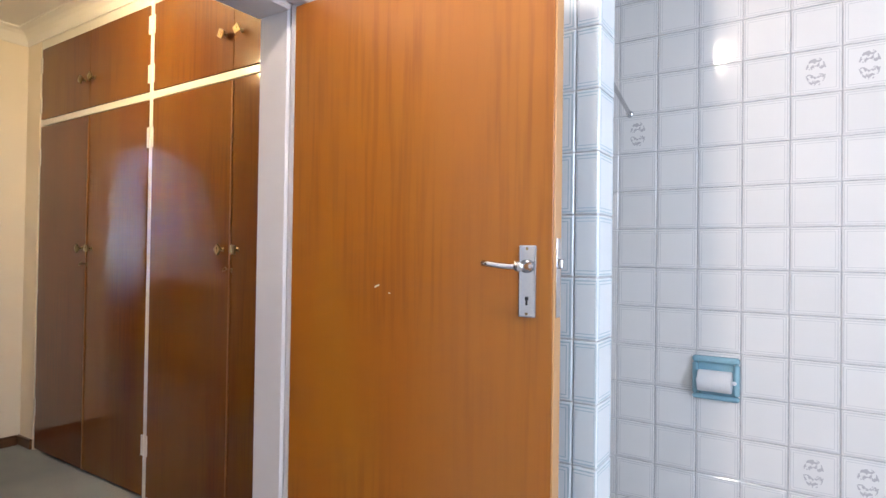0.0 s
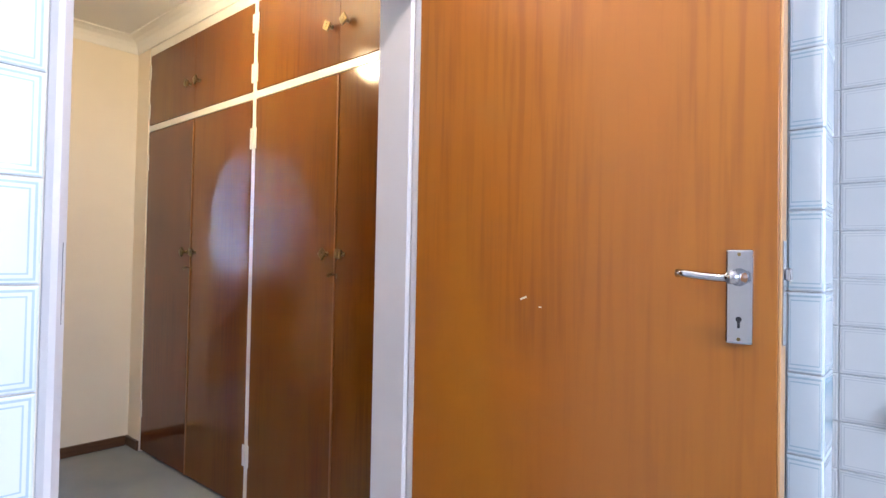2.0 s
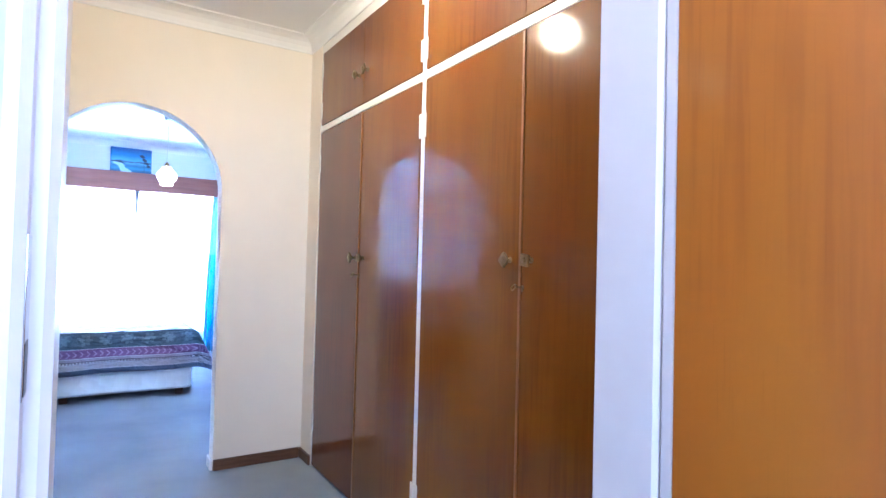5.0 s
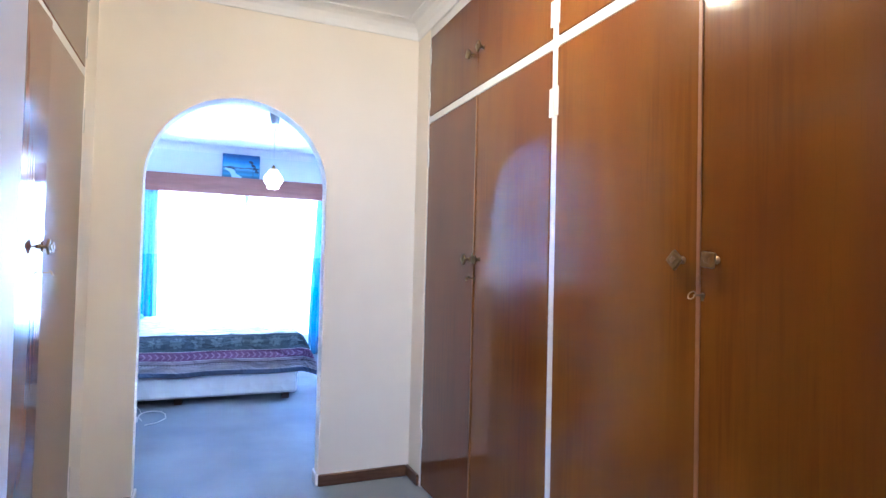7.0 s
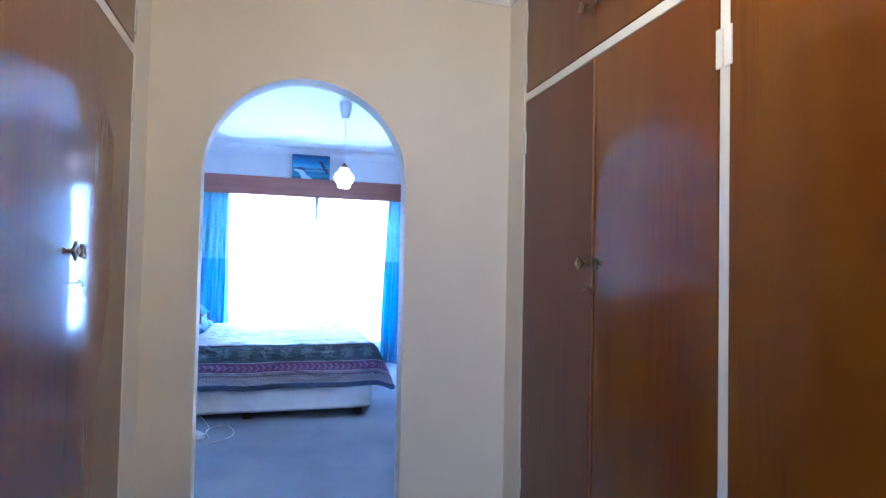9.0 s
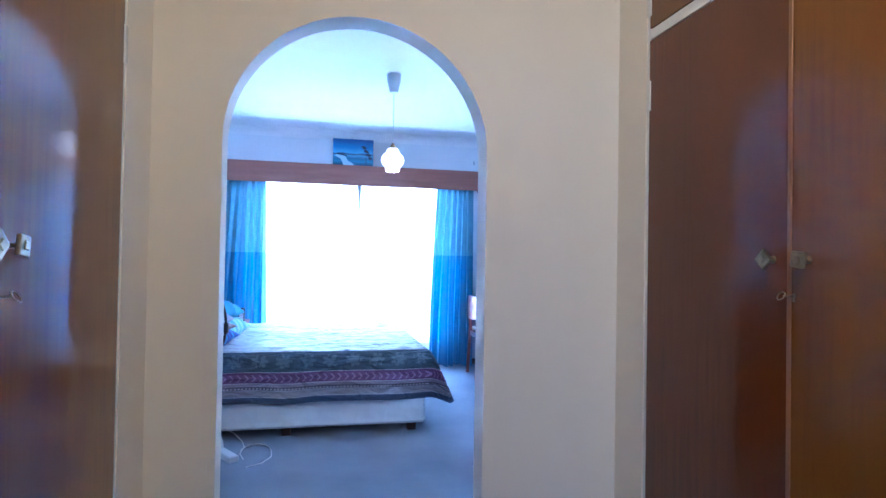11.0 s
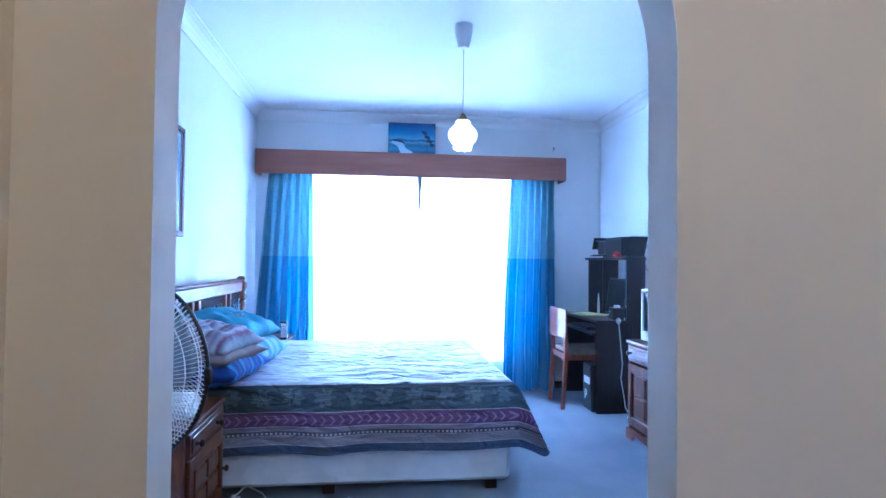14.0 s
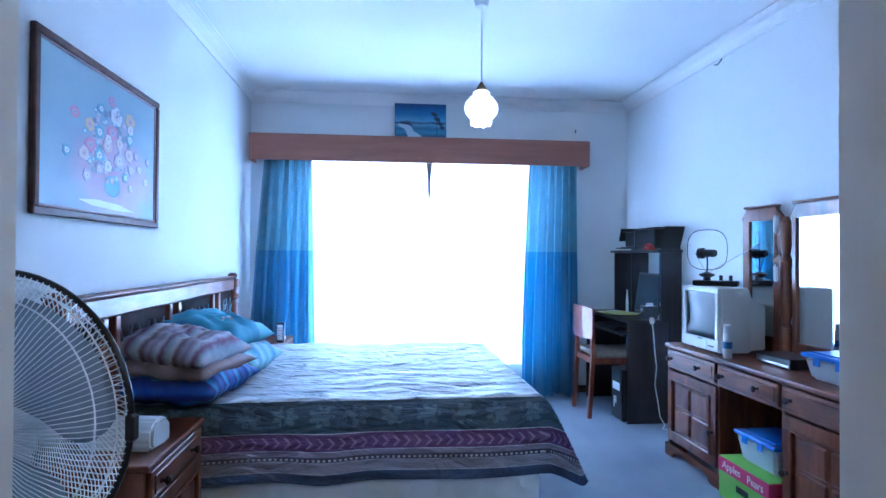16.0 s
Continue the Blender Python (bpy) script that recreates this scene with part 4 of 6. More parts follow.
def striped(name, colors, scale, axis="Y", rough=0.75):
    m = material(name, colors[0], rough)
    v = coords(m)
    s = m.node_tree.nodes.new("ShaderNodeSeparateXYZ")
    link(m, v, s.inputs[0])
    w = node(m, "ShaderNodeTexNoise", Scale=4.0, Detail=3.0)
    link(m, v, w.inputs["Vector"])
    g = node(m, "ShaderNodeTexNoise", Scale=38.0, Detail=2.0)
    link(m, v, g.inputs["Vector"])
    f = calc(m, "FRACT", calc(m, "ADD", calc(m, "ADD", calc(m, "MULTIPLY", s.outputs[axis], scale), calc(m, "MULTIPLY", w.outputs["Fac"], 0.22)), calc(m, "MULTIPLY", g.outputs["Fac"], 0.16)))
    n = len(colors)
    link(m, ramp(m, f, [((k + 0.5) / n, c) for k, c in enumerate(colors)]), bsdf(m).inputs["Base Color"])
    bump(m, w.outputs["Fac"], 0.35, 0.02)
    return m


M["p_blue"] = striped("deep blue patterned cotton", [(0.02, 0.05, 0.26), (0.035, 0.12, 0.45), (0.015, 0.04, 0.20), (0.05, 0.24, 0.58)], 9.0, "X")
M["p_strip"] = striped("grey pink striped cotton", [(0.22, 0.20, 0.26), (0.38, 0.40, 0.48), (0.16, 0.07, 0.13), (0.24, 0.31, 0.38), (0.44, 0.42, 0.48), (0.12, 0.085, 0.09), (0.26, 0.24, 0.32)], 7.0, "Y")
M["p_brown"] = striped("brown cotton", [(0.20, 0.15, 0.14), (0.26, 0.20, 0.18), (0.17, 0.13, 0.14), (0.23, 0.18, 0.18)], 4.0, "Y")
M["p_turq"] = striped("turquoise cotton", [(0.05, 0.24, 0.38), (0.08, 0.32, 0.46), (0.06, 0.27, 0.42), (0.12, 0.38, 0.50)], 2.0, "X")
M["p_pale"] = striped("pale turquoise striped cotton", [(0.16, 0.42, 0.48), (0.34, 0.52, 0.56), (0.10, 0.30, 0.46), (0.30, 0.50, 0.54)], 5.0, "X")
cushion("pillow", "plump deep blue patterned pillow under the striped one", M["p_blue"], (-6.09, 0.15, 0.640), (0.50, 0.45, 0.17), (0, 0, -10), 1)
cushion("pillow", "grey and pink striped pillow on top of the blue one", M["p_strip"], (-6.09, 0.125, 0.785), (0.47, 0.43, 0.165), (-9, 0, -12), 2)
cushion("pillow", "brown cotton pillow between the blue and striped ones", M["p_brown"], (-6.085, 0.135, 0.715), (0.47, 0.44, 0.12), (-3, 0, -14), 6)
cushion("pillow", "pale turquoise pillow lying on the bedspread", M["p_pale"], (-6.58, 0.18, 0.645), (0.46, 0.45, 0.18), (0, 0, -8), 3)
tp = cushion("pillow", "turquoise pillow with pale stars on top of another", M["p_turq"], (-6.53, 0.13, 0.805), (0.50, 0.45, 0.15), (-13, 0, -12), 4)
bm = bmesh.new()
for cx, cy, r in ((0.02, 0.04, 0.050),):
    bm = bmesh.new()
    z = 0.080
    pts = [bm.verts.new((cx + (r if i % 2 == 0 else r * 0.42) * math.cos(math.pi * i / 5 + 0.3), cy + (r if i % 2 == 0 else r * 0.42) * math.sin(math.pi * i / 5 + 0.3), z)) for i in range(10)]
    low = [bm.verts.new((v.co.x, v.co.y, z - 0.02)) for v in pts]
    bm.faces.new(pts)
    for i in range(10):
        bm.faces.new((pts[i], low[i], low[(i + 1) % 10], pts[(i + 1) % 10]))
    part("star_print", bm, petal[6], tp, "pale printed stars")


# ---- bedroom furniture ----
def turned_knob(parent, place, mat=None, name="knob", s=1.0):
    """A small turned knob that points to -y."""
    prof = [(0.010 * s, 0), (0.007 * s, 0.006 * s), (0.006 * s, 0.012 * s), (0.015 * s, 0.020 * s), (0.016 * s, 0.027 * s), (0.008 * s, 0.034 * s)]
    return part(name, lathe(prof, 14, "y", pose(0, 0, 0, 0, 0, 180)), mat or M["knobwood"], parent, "dark turned knob", at=pose(*place))


def panel_door(parent, x0, x1, z0, z1, y, knob_side, grid=(2, 2)):
    """A framed cupboard door with raised fielded panels, on the plane y, looking to -y."""
    w, h, s = x1 - x0, z1 - z0, 0.055
    bm = boxes((0, w, -0.018, 0, 0, s), (0, w, -0.018, 0, h - s, h), (0, s, -0.018, 0, s, h - s), (w - s, w, -0.018, 0, s, h - s), bevel=0.003)
    box(bm, s, w - s, -0.003, 0, s, h - s)
    d = part("door", bm, M["pineup"], parent, "panelled cupboard door", at=pose(x0, y, z0))
    bm = boxes((s - 0.006, w - s + 0.006, -0.026, -0.018, h - s - 0.004, h - s + 0.008), (s - 0.006, w - s + 0.006, -0.026, -0.018, s - 0.008, s + 0.004),
               (s - 0.008, s + 0.004, -0.026, -0.018, s, h - s), (w - s - 0.004, w - s + 0.008, -0.026, -0.018, s, h - s), bevel=0.003)
    part("moulding", bm, M["pineup"], d, "raised moulding")
    nx, nz = grid
    pw, ph = (w - 2 * s - 0.02) / nx, (h - 2 * s - 0.02) / nz
    for i in range(nx):
        for j in range(nz):
            a, b = s + 0.01 + i * pw + 0.007, s + 0.01 + j * ph + 0.007
            bm = bmesh.new()
            box(bm, a, a + pw - 0.014, -0.0165, -0.0032, b, b + ph - 0.014, bevel=0.009)
            part("field", bm, M["pineup"], d)
    turned_knob(d, (0.028 if knob_side < 0 else w - 0.028, -0.018, h * 0.42))
    return d


def drawer(parent, x0, x1, z0, z1, y, knobs=2):
    w, h = x1 - x0, z1 - z0
    bm = bmesh.new()
    box(bm, 0, w, -0.016, 0, 0, h, bevel=0.003)
    box(bm, 0.02, w - 0.02, -0.022, -0.016, 0.016, h - 0.016, bevel=0.004)
    d = part("drawer", bm, M["pine"], parent, "moulded drawer front", at=pose(x0, y, z0))
    for k in range(knobs):
        turned_knob(d, (w * ((0.12, 0.72)[k] if knobs == 2 else 0.5), -0.022, h / 2))
    return d


dresser = thing("dressing_table", "carved red-brown dressing table with drawers, panelled doors and a kneehole", "dressing table", (-6.80, 2.70, 0))
DL, DT = 1.52, 0.668
bm = bmesh.new()
box(bm, -0.012, DL + 0.012, -0.015, 0.415, DT - 0.026, DT, bevel=0.008, segments=2)
part("top", bm, M["pine"], dresser, "polished moulded top")
for dims in ((0, 0.018, 0.004, 0.41, 0.07, DT - 0.03), (0.51, 0.528, 0.004, 0.41, 0.07, DT - 0.03), (0.985, 1.003, 0.004, 0.41, 0.07, DT - 0.03), (DL - 0.018, DL, 0.004, 0.41, 0.07, DT - 0.03),
                      (0.018, 0.51, 0.39, 0.41, 0.07, DT - 0.03), (0.528, 0.985, 0.39, 0.41, 0.3, DT - 0.03), (1.003, DL - 0.018, 0.39, 0.41, 0.07, DT - 0.03),
                      (0.018, 0.51, 0.02, 0.39, 0.085, 0.10), (1.003, DL - 0.018, 0.02, 0.39, 0.085, 0.10), (0.018, 0.51, 0.006, 0.39, 0.522, 0.532), (0.528, 0.985, 0.006, 0.39, 0.522, 0.532), (1.003, DL - 0.018, 0.006, 0.39, 0.522, 0.532)):
    part("panel", boxes(dims), M["pineup"], dresser)
for x0, x1 in ((0.0, 0.528), (0.985, DL)):
    bm = bmesh.new()
    w = x1 - x0
    prism(bm, [(x0 - 0.01, 0.0), (x0 + 0.07, 0.0), (x0 + 0.09, 0.028), (x0 + 0.15, 0.045), (x0 + w / 2, 0.032), (x1 - 0.15, 0.045), (x1 - 0.09, 0.028), (x1 - 0.07, 0.0), (x1 + 0.01, 0.0), (x1 + 0.01, 0.07), (x0 - 0.01, 0.07)], -0.012, 0.004, "y")
    box(bm, x0 - 0.012, x0 + 0.0, -0.010, 0.41, 0.0, 0.07)
    part("plinth", bm, M["pine"], dresser, "shaped bracket plinth")
    panel_door(dresser, x0 + 0.025, x1 - 0.012, 0.10, 0.515, 0.004, 1 if x0 == 0 else -1)
drawer(dresser, 0.02, 0.508, 0.536, 0.636, 0.004)
drawer(dresser, 0.532, 0.982, 0.536, 0.636, 0.004)
drawer(dresser, 1.006, DL - 0.02, 0.536, 0.636, 0.004)

M["mirror"] = material("mirror glass", (0.86, 0.88, 0.90), 0.015, 1.0)


def dressing_mirror(x0, x1, z1, label, turn=0.0):
    t = thing("dressing_mirror", label, "mirror", (x0, 3.045 if not turn else 3.02, DT), turn, "dressing table mirrors")
    w, h = x1 - x0, z1 - DT
    e = 0.05 if w < 0.4 else 0.03
    bm = boxes((0, e, 0, 0.028, 0.01, h - 0.06), (w - e, w, 0, 0.028, 0.01, h - 0.06), (e, w - e, 0, 0.028, 0.01, 0.09), bevel=0.004)
    prism(bm, [(0.0, h - 0.075), (w, h - 0.075), (w, h - 0.055), (w - 0.03, h - 0.02), (w - 0.03, h - 0.004), (0.03, h - 0.004), (0.03, h - 0.02), (0.0, h - 0.055)], 0.0, 0.028, "y")
    part("mirror_frame", bm, M["pineup"], t, "red-brown wooden mirror frame")
    bm = bmesh.new()
    box(bm, 0.02, w - 0.02, -0.016, 0.03, h - 0.006, h + 0.008, bevel=0.005)
    part("cornice", bm, M["pine"], t, "small moulded cornice")
    part("glass", boxes((e - 0.004, w - e + 0.004, 0.012, 0.017, 0.085, h - 0.07)), M["mirror"], t, "clear mirror glass")
    return t


dressing_mirror(-6.560, -6.305, 1.462, "narrow side mirror in a wooden frame on the dressing table", 11.2)
dressing_mirror(-6.200, -5.62, 1.462, "wide centre mirror in a wooden frame on the dressing table")
mp_ = thing("mirror_post", "turned dark wooden post between the two mirrors", "post", (-6.252, 3.055, DT))
part("post_shaft", lathe([(0.030, 0), (0.030, 0.16), (0.02, 0.18), (0.028, 0.22), (0.024, 0.45), (0.030, 0.50), (0.018, 0.53), (0.026, 0.58), (0.024, 0.70), (0.012, 0.73)], 18), M["pineup"], mp_)
hang = thing("hanging_string", "white beads and a tangled cord hung over the mirror post", "ornament", (-6.27, 3.012, 1.36))
part("bead", lathe([(0.006, -0.05), (0.013, -0.035), (0.013, 0.03), (0.006, 0.045)], 12), M["whiteplastic"], hang, "long white bead")
part("bead", lathe([(0.006, -0.30), (0.012, -0.29), (0.012, -0.22), (0.006, -0.21)], 12), M["whiteplastic"], hang, "long white bead")
part("cord", tube(bmesh.new(), [(0, 0, 0.06), (0.004, 0, 0.0), (-0.004, 0, -0.10), (0.03, -0.01, -0.16), (-0.02, -0.012, -0.19), (0.02, -0.01, -0.20), (0.0, 0, -0.24)], 0.0035, 6), M["pineup"], hang, "knotted brown cord")

# television and its aerial
tv = thing("television", "small cream box television, screen off, on the dressing table", "television", (-6.678, 2.741, DT))
bm = bmesh.new()
w, h = 0.352, 0.355
prof = [((0, 0.0, 0.012), (w, 0.0, h)), ((0, 0.16, 0.012), (w, 0.16, h)), ((0.05, 0.20, 0.02), (w - 0.03, 0.20, h - 0.06)), ((0.08, 0.29, 0.02), (w - 0.05, 0.29, h - 0.10))]
rings = []
for (a0, y0, c0), (a1, y1, c1) in prof:
    rings.append([bm.verts.new(p) for p in ((a0, y0, c0), (a1, y0, c0), (a1, y0, c1), (a0, y0, c1))])
for a, b in zip(rings, rings[1:]):
    for i in range(4):
        bm.faces.new((a[i], a[(i + 1) % 4], b[(i + 1) % 4], b[i]))
bm.faces.new(rings[0])
bm.faces.new(rings[-1])
bmesh.ops.bevel(bm, geom=[e for e in bm.edges], offset=0.006, segments=2, affect="EDGES")
part("case", bm, M["beigeplastic"], tv, "aged cream plastic case")
part("bezel", boxes((0.004, w - 0.004, -0.014, 0.002, h - 0.028, h - 0.004), (0.004, w - 0.004, -0.014, 0.002, 0.016, 0.078), (0.004, 0.028, -0.014, 0.002, 0.078, h - 0.028), (w - 0.030, w - 0.004, -0.014, 0.002, 0.078, h - 0.028), bevel=0.004), M["beigeplastic"], tv, "cream front bezel")
M["screen"] = material("dark grey screen glass", (0.03, 0.04, 0.046), 0.16, spec=0.22)
bm = bmesh.new()
n = 14
g = [[bm.verts.new((0.028 + (w - 0.058) * i / n, -0.004 - 0.014 * (1 - (2 * i / n - 1) ** 2) * (1 - (2 * j / n - 1) ** 2) ** 0.7, 0.078 + (h - 0.106) * j / n)) for j in range(n + 1)] for i in range(n + 1)]
for i in range(n):
    for j in range(n):
        bm.faces.new((g[i][j], g[i + 1][j], g[i + 1][j + 1], g[i][j + 1]))
part("screen", bm, M["screen"], tv, "dark bulging screen", smooth=True)
part("control_flap", boxes((0.12, 0.25, -0.018, -0.013, 0.026, 0.066), bevel=0.002), M["beigeplastic"], tv, "small control flap")
part("maker_plate", boxes((0.165, 0.205, -0.0155, -0.0135, 0.069, 0.074)), M["black"], tv, "small dark name bar")
for k in range(4):
    part("button", boxes((0.265 + 0.014 * k, 0.273 + 0.014 * k, -0.017, -0.013, 0.038, 0.046), bevel=0.001), M["black"], tv)
for lx in (0.03, w - 0.05):
    for ly in (0.02, 0.25):
        part("foot", boxes((lx, lx + 0.02, ly, ly + 0.02, 0.0, 0.014)), M["black"], tv)
aer = thing("tv_aerial", "indoor wire aerial with a thin oval loop on a box", "aerial", (-6.60, 2.83, DT + 0.355), 52)
bm = bmesh.new()
box(bm, -0.07, 0.16, -0.05, 0.07, 0.0, 0.030, bevel=0.004)
part("decoder_box", bm, M["black"], aer, "flat dark box")
part("foot", lathe([(0.022, 0.030), (0.020, 0.045), (0.044, 0.058), (0.042, 0.066), (0.010, 0.078)], 20), M["black"], aer, "round black foot")
part("barrel", lathe([(0.020, -0.055), (0.031, -0.048), (0.031, -0.022), (0.022, -0.014), (0.022, 0.045), (0.018, 0.055)], 20, "x", pose(0, 0, 0.185, 0, 0, -30)), M["black"], aer, "black tuning barrel")
part("stem", tube(bmesh.new(), [(0, 0, 0.06), (0.003, 0, 0.13), (0, 0, 0.19)], 0.0045, 8), M["black"], aer)
bm = bmesh.new()
tube(bm, [(0.105 * math.copysign(abs(math.cos(a)) ** 0.7, math.cos(a)), 0.01, 0.205 + 0.115 * math.copysign(abs(math.sin(a)) ** 0.7, math.sin(a))) for a in [2 * math.pi * i / 36 for i in range(36)]], 0.0022, 5, closed=True)
part("loop", bm, M["black"], aer, "thin rounded wire loop")
bm = bmesh.new()
for a, b in (((0, 0, 0.07), (0.27, -0.02, 0.24)), ((0, 0, 0.07), (-0.10, 0, 0.25))):
    tube(bm, [a, b], 0.002, 5)
part("telescopic_rods", bm, M["chrome"], aer, "two thin telescopic rods")
for dx in (0.07, 0.12):
    part("jack", lathe([(0.010, 0.03), (0.010, 0.055), (0.006, 0.06)], 10, "z", pose(dx, 0.03, 0)), M["black"], aer)

can = thing("spray_can", "tall white and blue spray can on the dressing table", "spray can", (-6.270, 2.745, DT))
part("can_body", lathe([(0.021, 0), (0.022, 0.004), (0.022, 0.125), (0.018, 0.135)], 22), M["whiteplastic"], can, "white can")
part("can_band", lathe([(0.0225, 0.05), (0.0225, 0.085)], 22), material("blue label", (0.05, 0.16, 0.40), 0.4), can, "blue label band")
part("can_cap", lathe([(0.019, 0.135), (0.019, 0.165), (0.015, 0.172)], 22), M["whiteplastic"], can, "white cap")
vcr = thing("decoder", "black flat media box beside a silver tray", "media box", (-6.17, 2.83, DT))
part("case", boxes((0, 0.24, 0, 0.17, 0.004, 0.050), bevel=0.004), M["black"], vcr)
part("front_strip", boxes((0.01, 0.23, -0.003, 0.0, 0.012, 0.022)), M["chrome"], vcr)
for fx in (0.02, 0.20):
    part("foot", boxes((fx, fx + 0.02, 0.02, 0.04, 0, 0.004)), M["black"], vcr)

M["clearplastic"] = material("milky clear plastic", (0.62, 0.68, 0.72), 0.3)
bsdf(M["clearplastic"]).inputs["Transmission Weight"].default_value = 0.35
M["bluelid"] = material("bright blue plastic", (0.02, 0.14, 0.55), 0.3)


def tub(place, size, label, contents):
    t = thing("storage_tub", label, "storage box", place, 0, "storage tubs")
    w, d, h = size
    bm = bmesh.new()
    lo = [bm.verts.new(p) for p in ((0.02, 0.02, 0), (w - 0.02, 0.02, 0), (w - 0.02, d - 0.02, 0), (0.02, d - 0.02, 0))]
    hi = [bm.verts.new(p) for p in ((0, 0, h), (w, 0, h), (w, d, h), (0, d, h))]
    bm.faces.new(lo[::-1])
    for i in range(4):
        bm.faces.new((lo[i], lo[(i + 1) % 4], hi[(i + 1) % 4], hi[i]))
    bm.faces.new(hi)
    bmesh.ops.bevel(bm, geom=bm.edges[:], offset=0.012, segments=2, affect="EDGES")
    part("tub_body", bm, M["clearplastic"], t, "milky plastic body")
    bm = boxes((-0.008, w + 0.008, -0.008, d + 0.008, h - 0.004, h + 0.016), bevel=0.005)
    box(bm, 0.02, w - 0.02, 0.02, d - 0.02, h + 0.016, h + 0.022, bevel=0.004)
    part("lid", bm, M["bluelid"], t, "bright blue lid")
    for k in (0.3, 0.7):
        part("clip", boxes((w * k - 0.02, w * k + 0.02, -0.013, -0.008, h - 0.03, h + 0.012), bevel=0.002), M["bluelid"], t)
    return t


tub((-5.80, 2.79, DT), (0.30, 0.20, 0.095), "clear storage tub with a bright blue lid on the dressing table", 1)
M["carton_green"] = mixed("printed green carton", (0.16, 0.42, 0.05), (0.28, 0.55, 0.08), 4, 0.6, 0.1)
M["carton_pink"] = material("printed crimson carton", (0.55, 0.03, 0.14), 0.6)
M["print_white"] = material("white print", (0.75, 0.75, 0.72), 0.6)
carton = thing("fruit_carton", "green and crimson fruit carton under the dressing table", "carton", (-6.21, 2.66, 0))
part("carton_body", boxes((0, 0.37, 0, 0.30, 0, 0.128), bevel=0.002), M["carton_green"], carton, "green lower carton")
part("carton_band", boxes((-0.002, 0.372, -0.002, 0.302, 0.129, 0.196), bevel=0.002), M["carton_pink"], carton, "crimson lid band")
part("carton_top", boxes((0.003, 0.367, 0.003, 0.297, 0.196, 0.199)), M["carton_green"], carton, "green top")
part("hand_hole", boxes((0.14, 0.23, -0.0015, 0.002, 0.070, 0.100), bevel=0.0007), M["black"], carton, "dark grip slot")


def letters(parent, text, place, size, mat, name="lettering"):
    cu = bpy.data.curves.new(name, "FONT")
    cu.body, cu.size, cu.extrude = text, size, 0.0004
    tmp = bpy.data.objects.new(name, cu)
    scene.collection.objects.link(tmp)
    me = bpy.data.meshes.new_from_object(tmp)
    bpy.data.objects.remove(tmp)
    me.materials.append(mat) if not me.materials else None
    ob = new(name, me)
    ob.parent = parent
    ob.matrix_basis = place
    return tagged(ob, "white printed lettering")


letters(carton, "Apples", pose(0.035, -0.0035, 0.150, 90, 0, 0), 0.052, M["print_white"])
letters(carton, "Pears", pose(0.225, -0.0035, 0.145, 90, 0, 0), 0.052, M["print_white"])
tub((-6.165, 2.72, 0.199), (0.28, 0.22, 0.125), "milky storage tub with a bright blue lid on the carton", 2)

# computer desk
desk = thing("computer_desk", "black-brown computer desk with a raised shelf over it", "desk", (-7.383, 2.704, 0))
DW, DZ, HZ = 0.82, 0.735, 1.235
part("side_panel", boxes((-0.018, 0, 0, 0.30, 0, DZ - 0.02), bevel=0.001), M["dark"], desk)
part("side_panel", boxes((-DW, -DW + 0.018, 0, 0.30, 0, DZ - 0.02), bevel=0.001), M["dark"], desk)
part("desktop", boxes((-DW - 0.005, 0.005, -0.005, 0.245, DZ - 0.02, DZ), bevel=0.003), M["dark"], desk, "dark laminate desktop")
part("hutch_side", boxes((-0.018, 0.0, 0.247, 0.405, DZ - 0.02, HZ - 0.018), (-0.018, 0.0, 0.302, 0.405, 0.0, DZ - 0.02), bevel=0.001), M["dark"], desk)
part("hutch_side", boxes((-DW, -DW + 0.018, 0.247, 0.405, DZ - 0.02, HZ - 0.018), (-DW, -DW + 0.018, 0.302, 0.405, 0.0, DZ - 0.02), bevel=0.001), M["dark"], desk)
part("divider", boxes((-DW + 0.30, -DW + 0.318, 0.26, 0.40, DZ, HZ - 0.018)), M["dark"], desk)
part("top_shelf", boxes((-DW - 0.03, 0.012, 0.225, 0.408, HZ - 0.018, HZ + 0.002), bevel=0.002), M["dark"], desk, "top shelf")
part("keyboard_tray", boxes((-DW + 0.03, -0.03, -0.02, 0.26, 0.615, 0.630), bevel=0.002), M["dark"], desk, "pull-out keyboard tray")
part("edge_band", boxes((-DW, -DW + 0.001, -0.001, 0.0, 0, DZ - 0.02), (-0.018, 0.0, -0.0015, -0.0002, 0, DZ - 0.02), (-0.018, 0.0, 0.2455, 0.2468, DZ, HZ - 0.018)), M["chrome"], desk, "worn pale edge line")

pr = thing("printer", "black inkjet printer with its paper tray folded out", "printer", (-8.02, 2.945, HZ + 0.002))
part("printer_body", boxes((0.24, 0.56, 0, 0.17, 0.012, 0.155), (-0.02, 0.235, 0.03, 0.17, 0.030, 0.145), bevel=0.008), M["black"], pr, "black printer body")
part("printer_lid", boxes((0.235, 0.565, -0.005, 0.172, 0.156, 0.167), (-0.03, 0.23, 0.01, 0.172, 0.146, 0.158), (-0.03, 0.235, -0.01, 0.16, 0.012, 0.028), bevel=0.004), M["black"], pr)
part("paper_tray", boxes((-0.14, -0.02, 0.0, 0.16, 0.014, 0.022), bevel=0.002), M["black"], pr, "thin out-tray")
bm = boxes((-0.10, -0.088, 0.0, 0.17, 0.03, 0.14))
part("tray_support", bm, M["black"], pr, at=pose(0, 0, 0.012, 0, 25, 0))
part("silver_line", boxes((0.236, 0.242, -0.0085, -0.0055, 0.012, 0.155)), M["chrome"], pr)
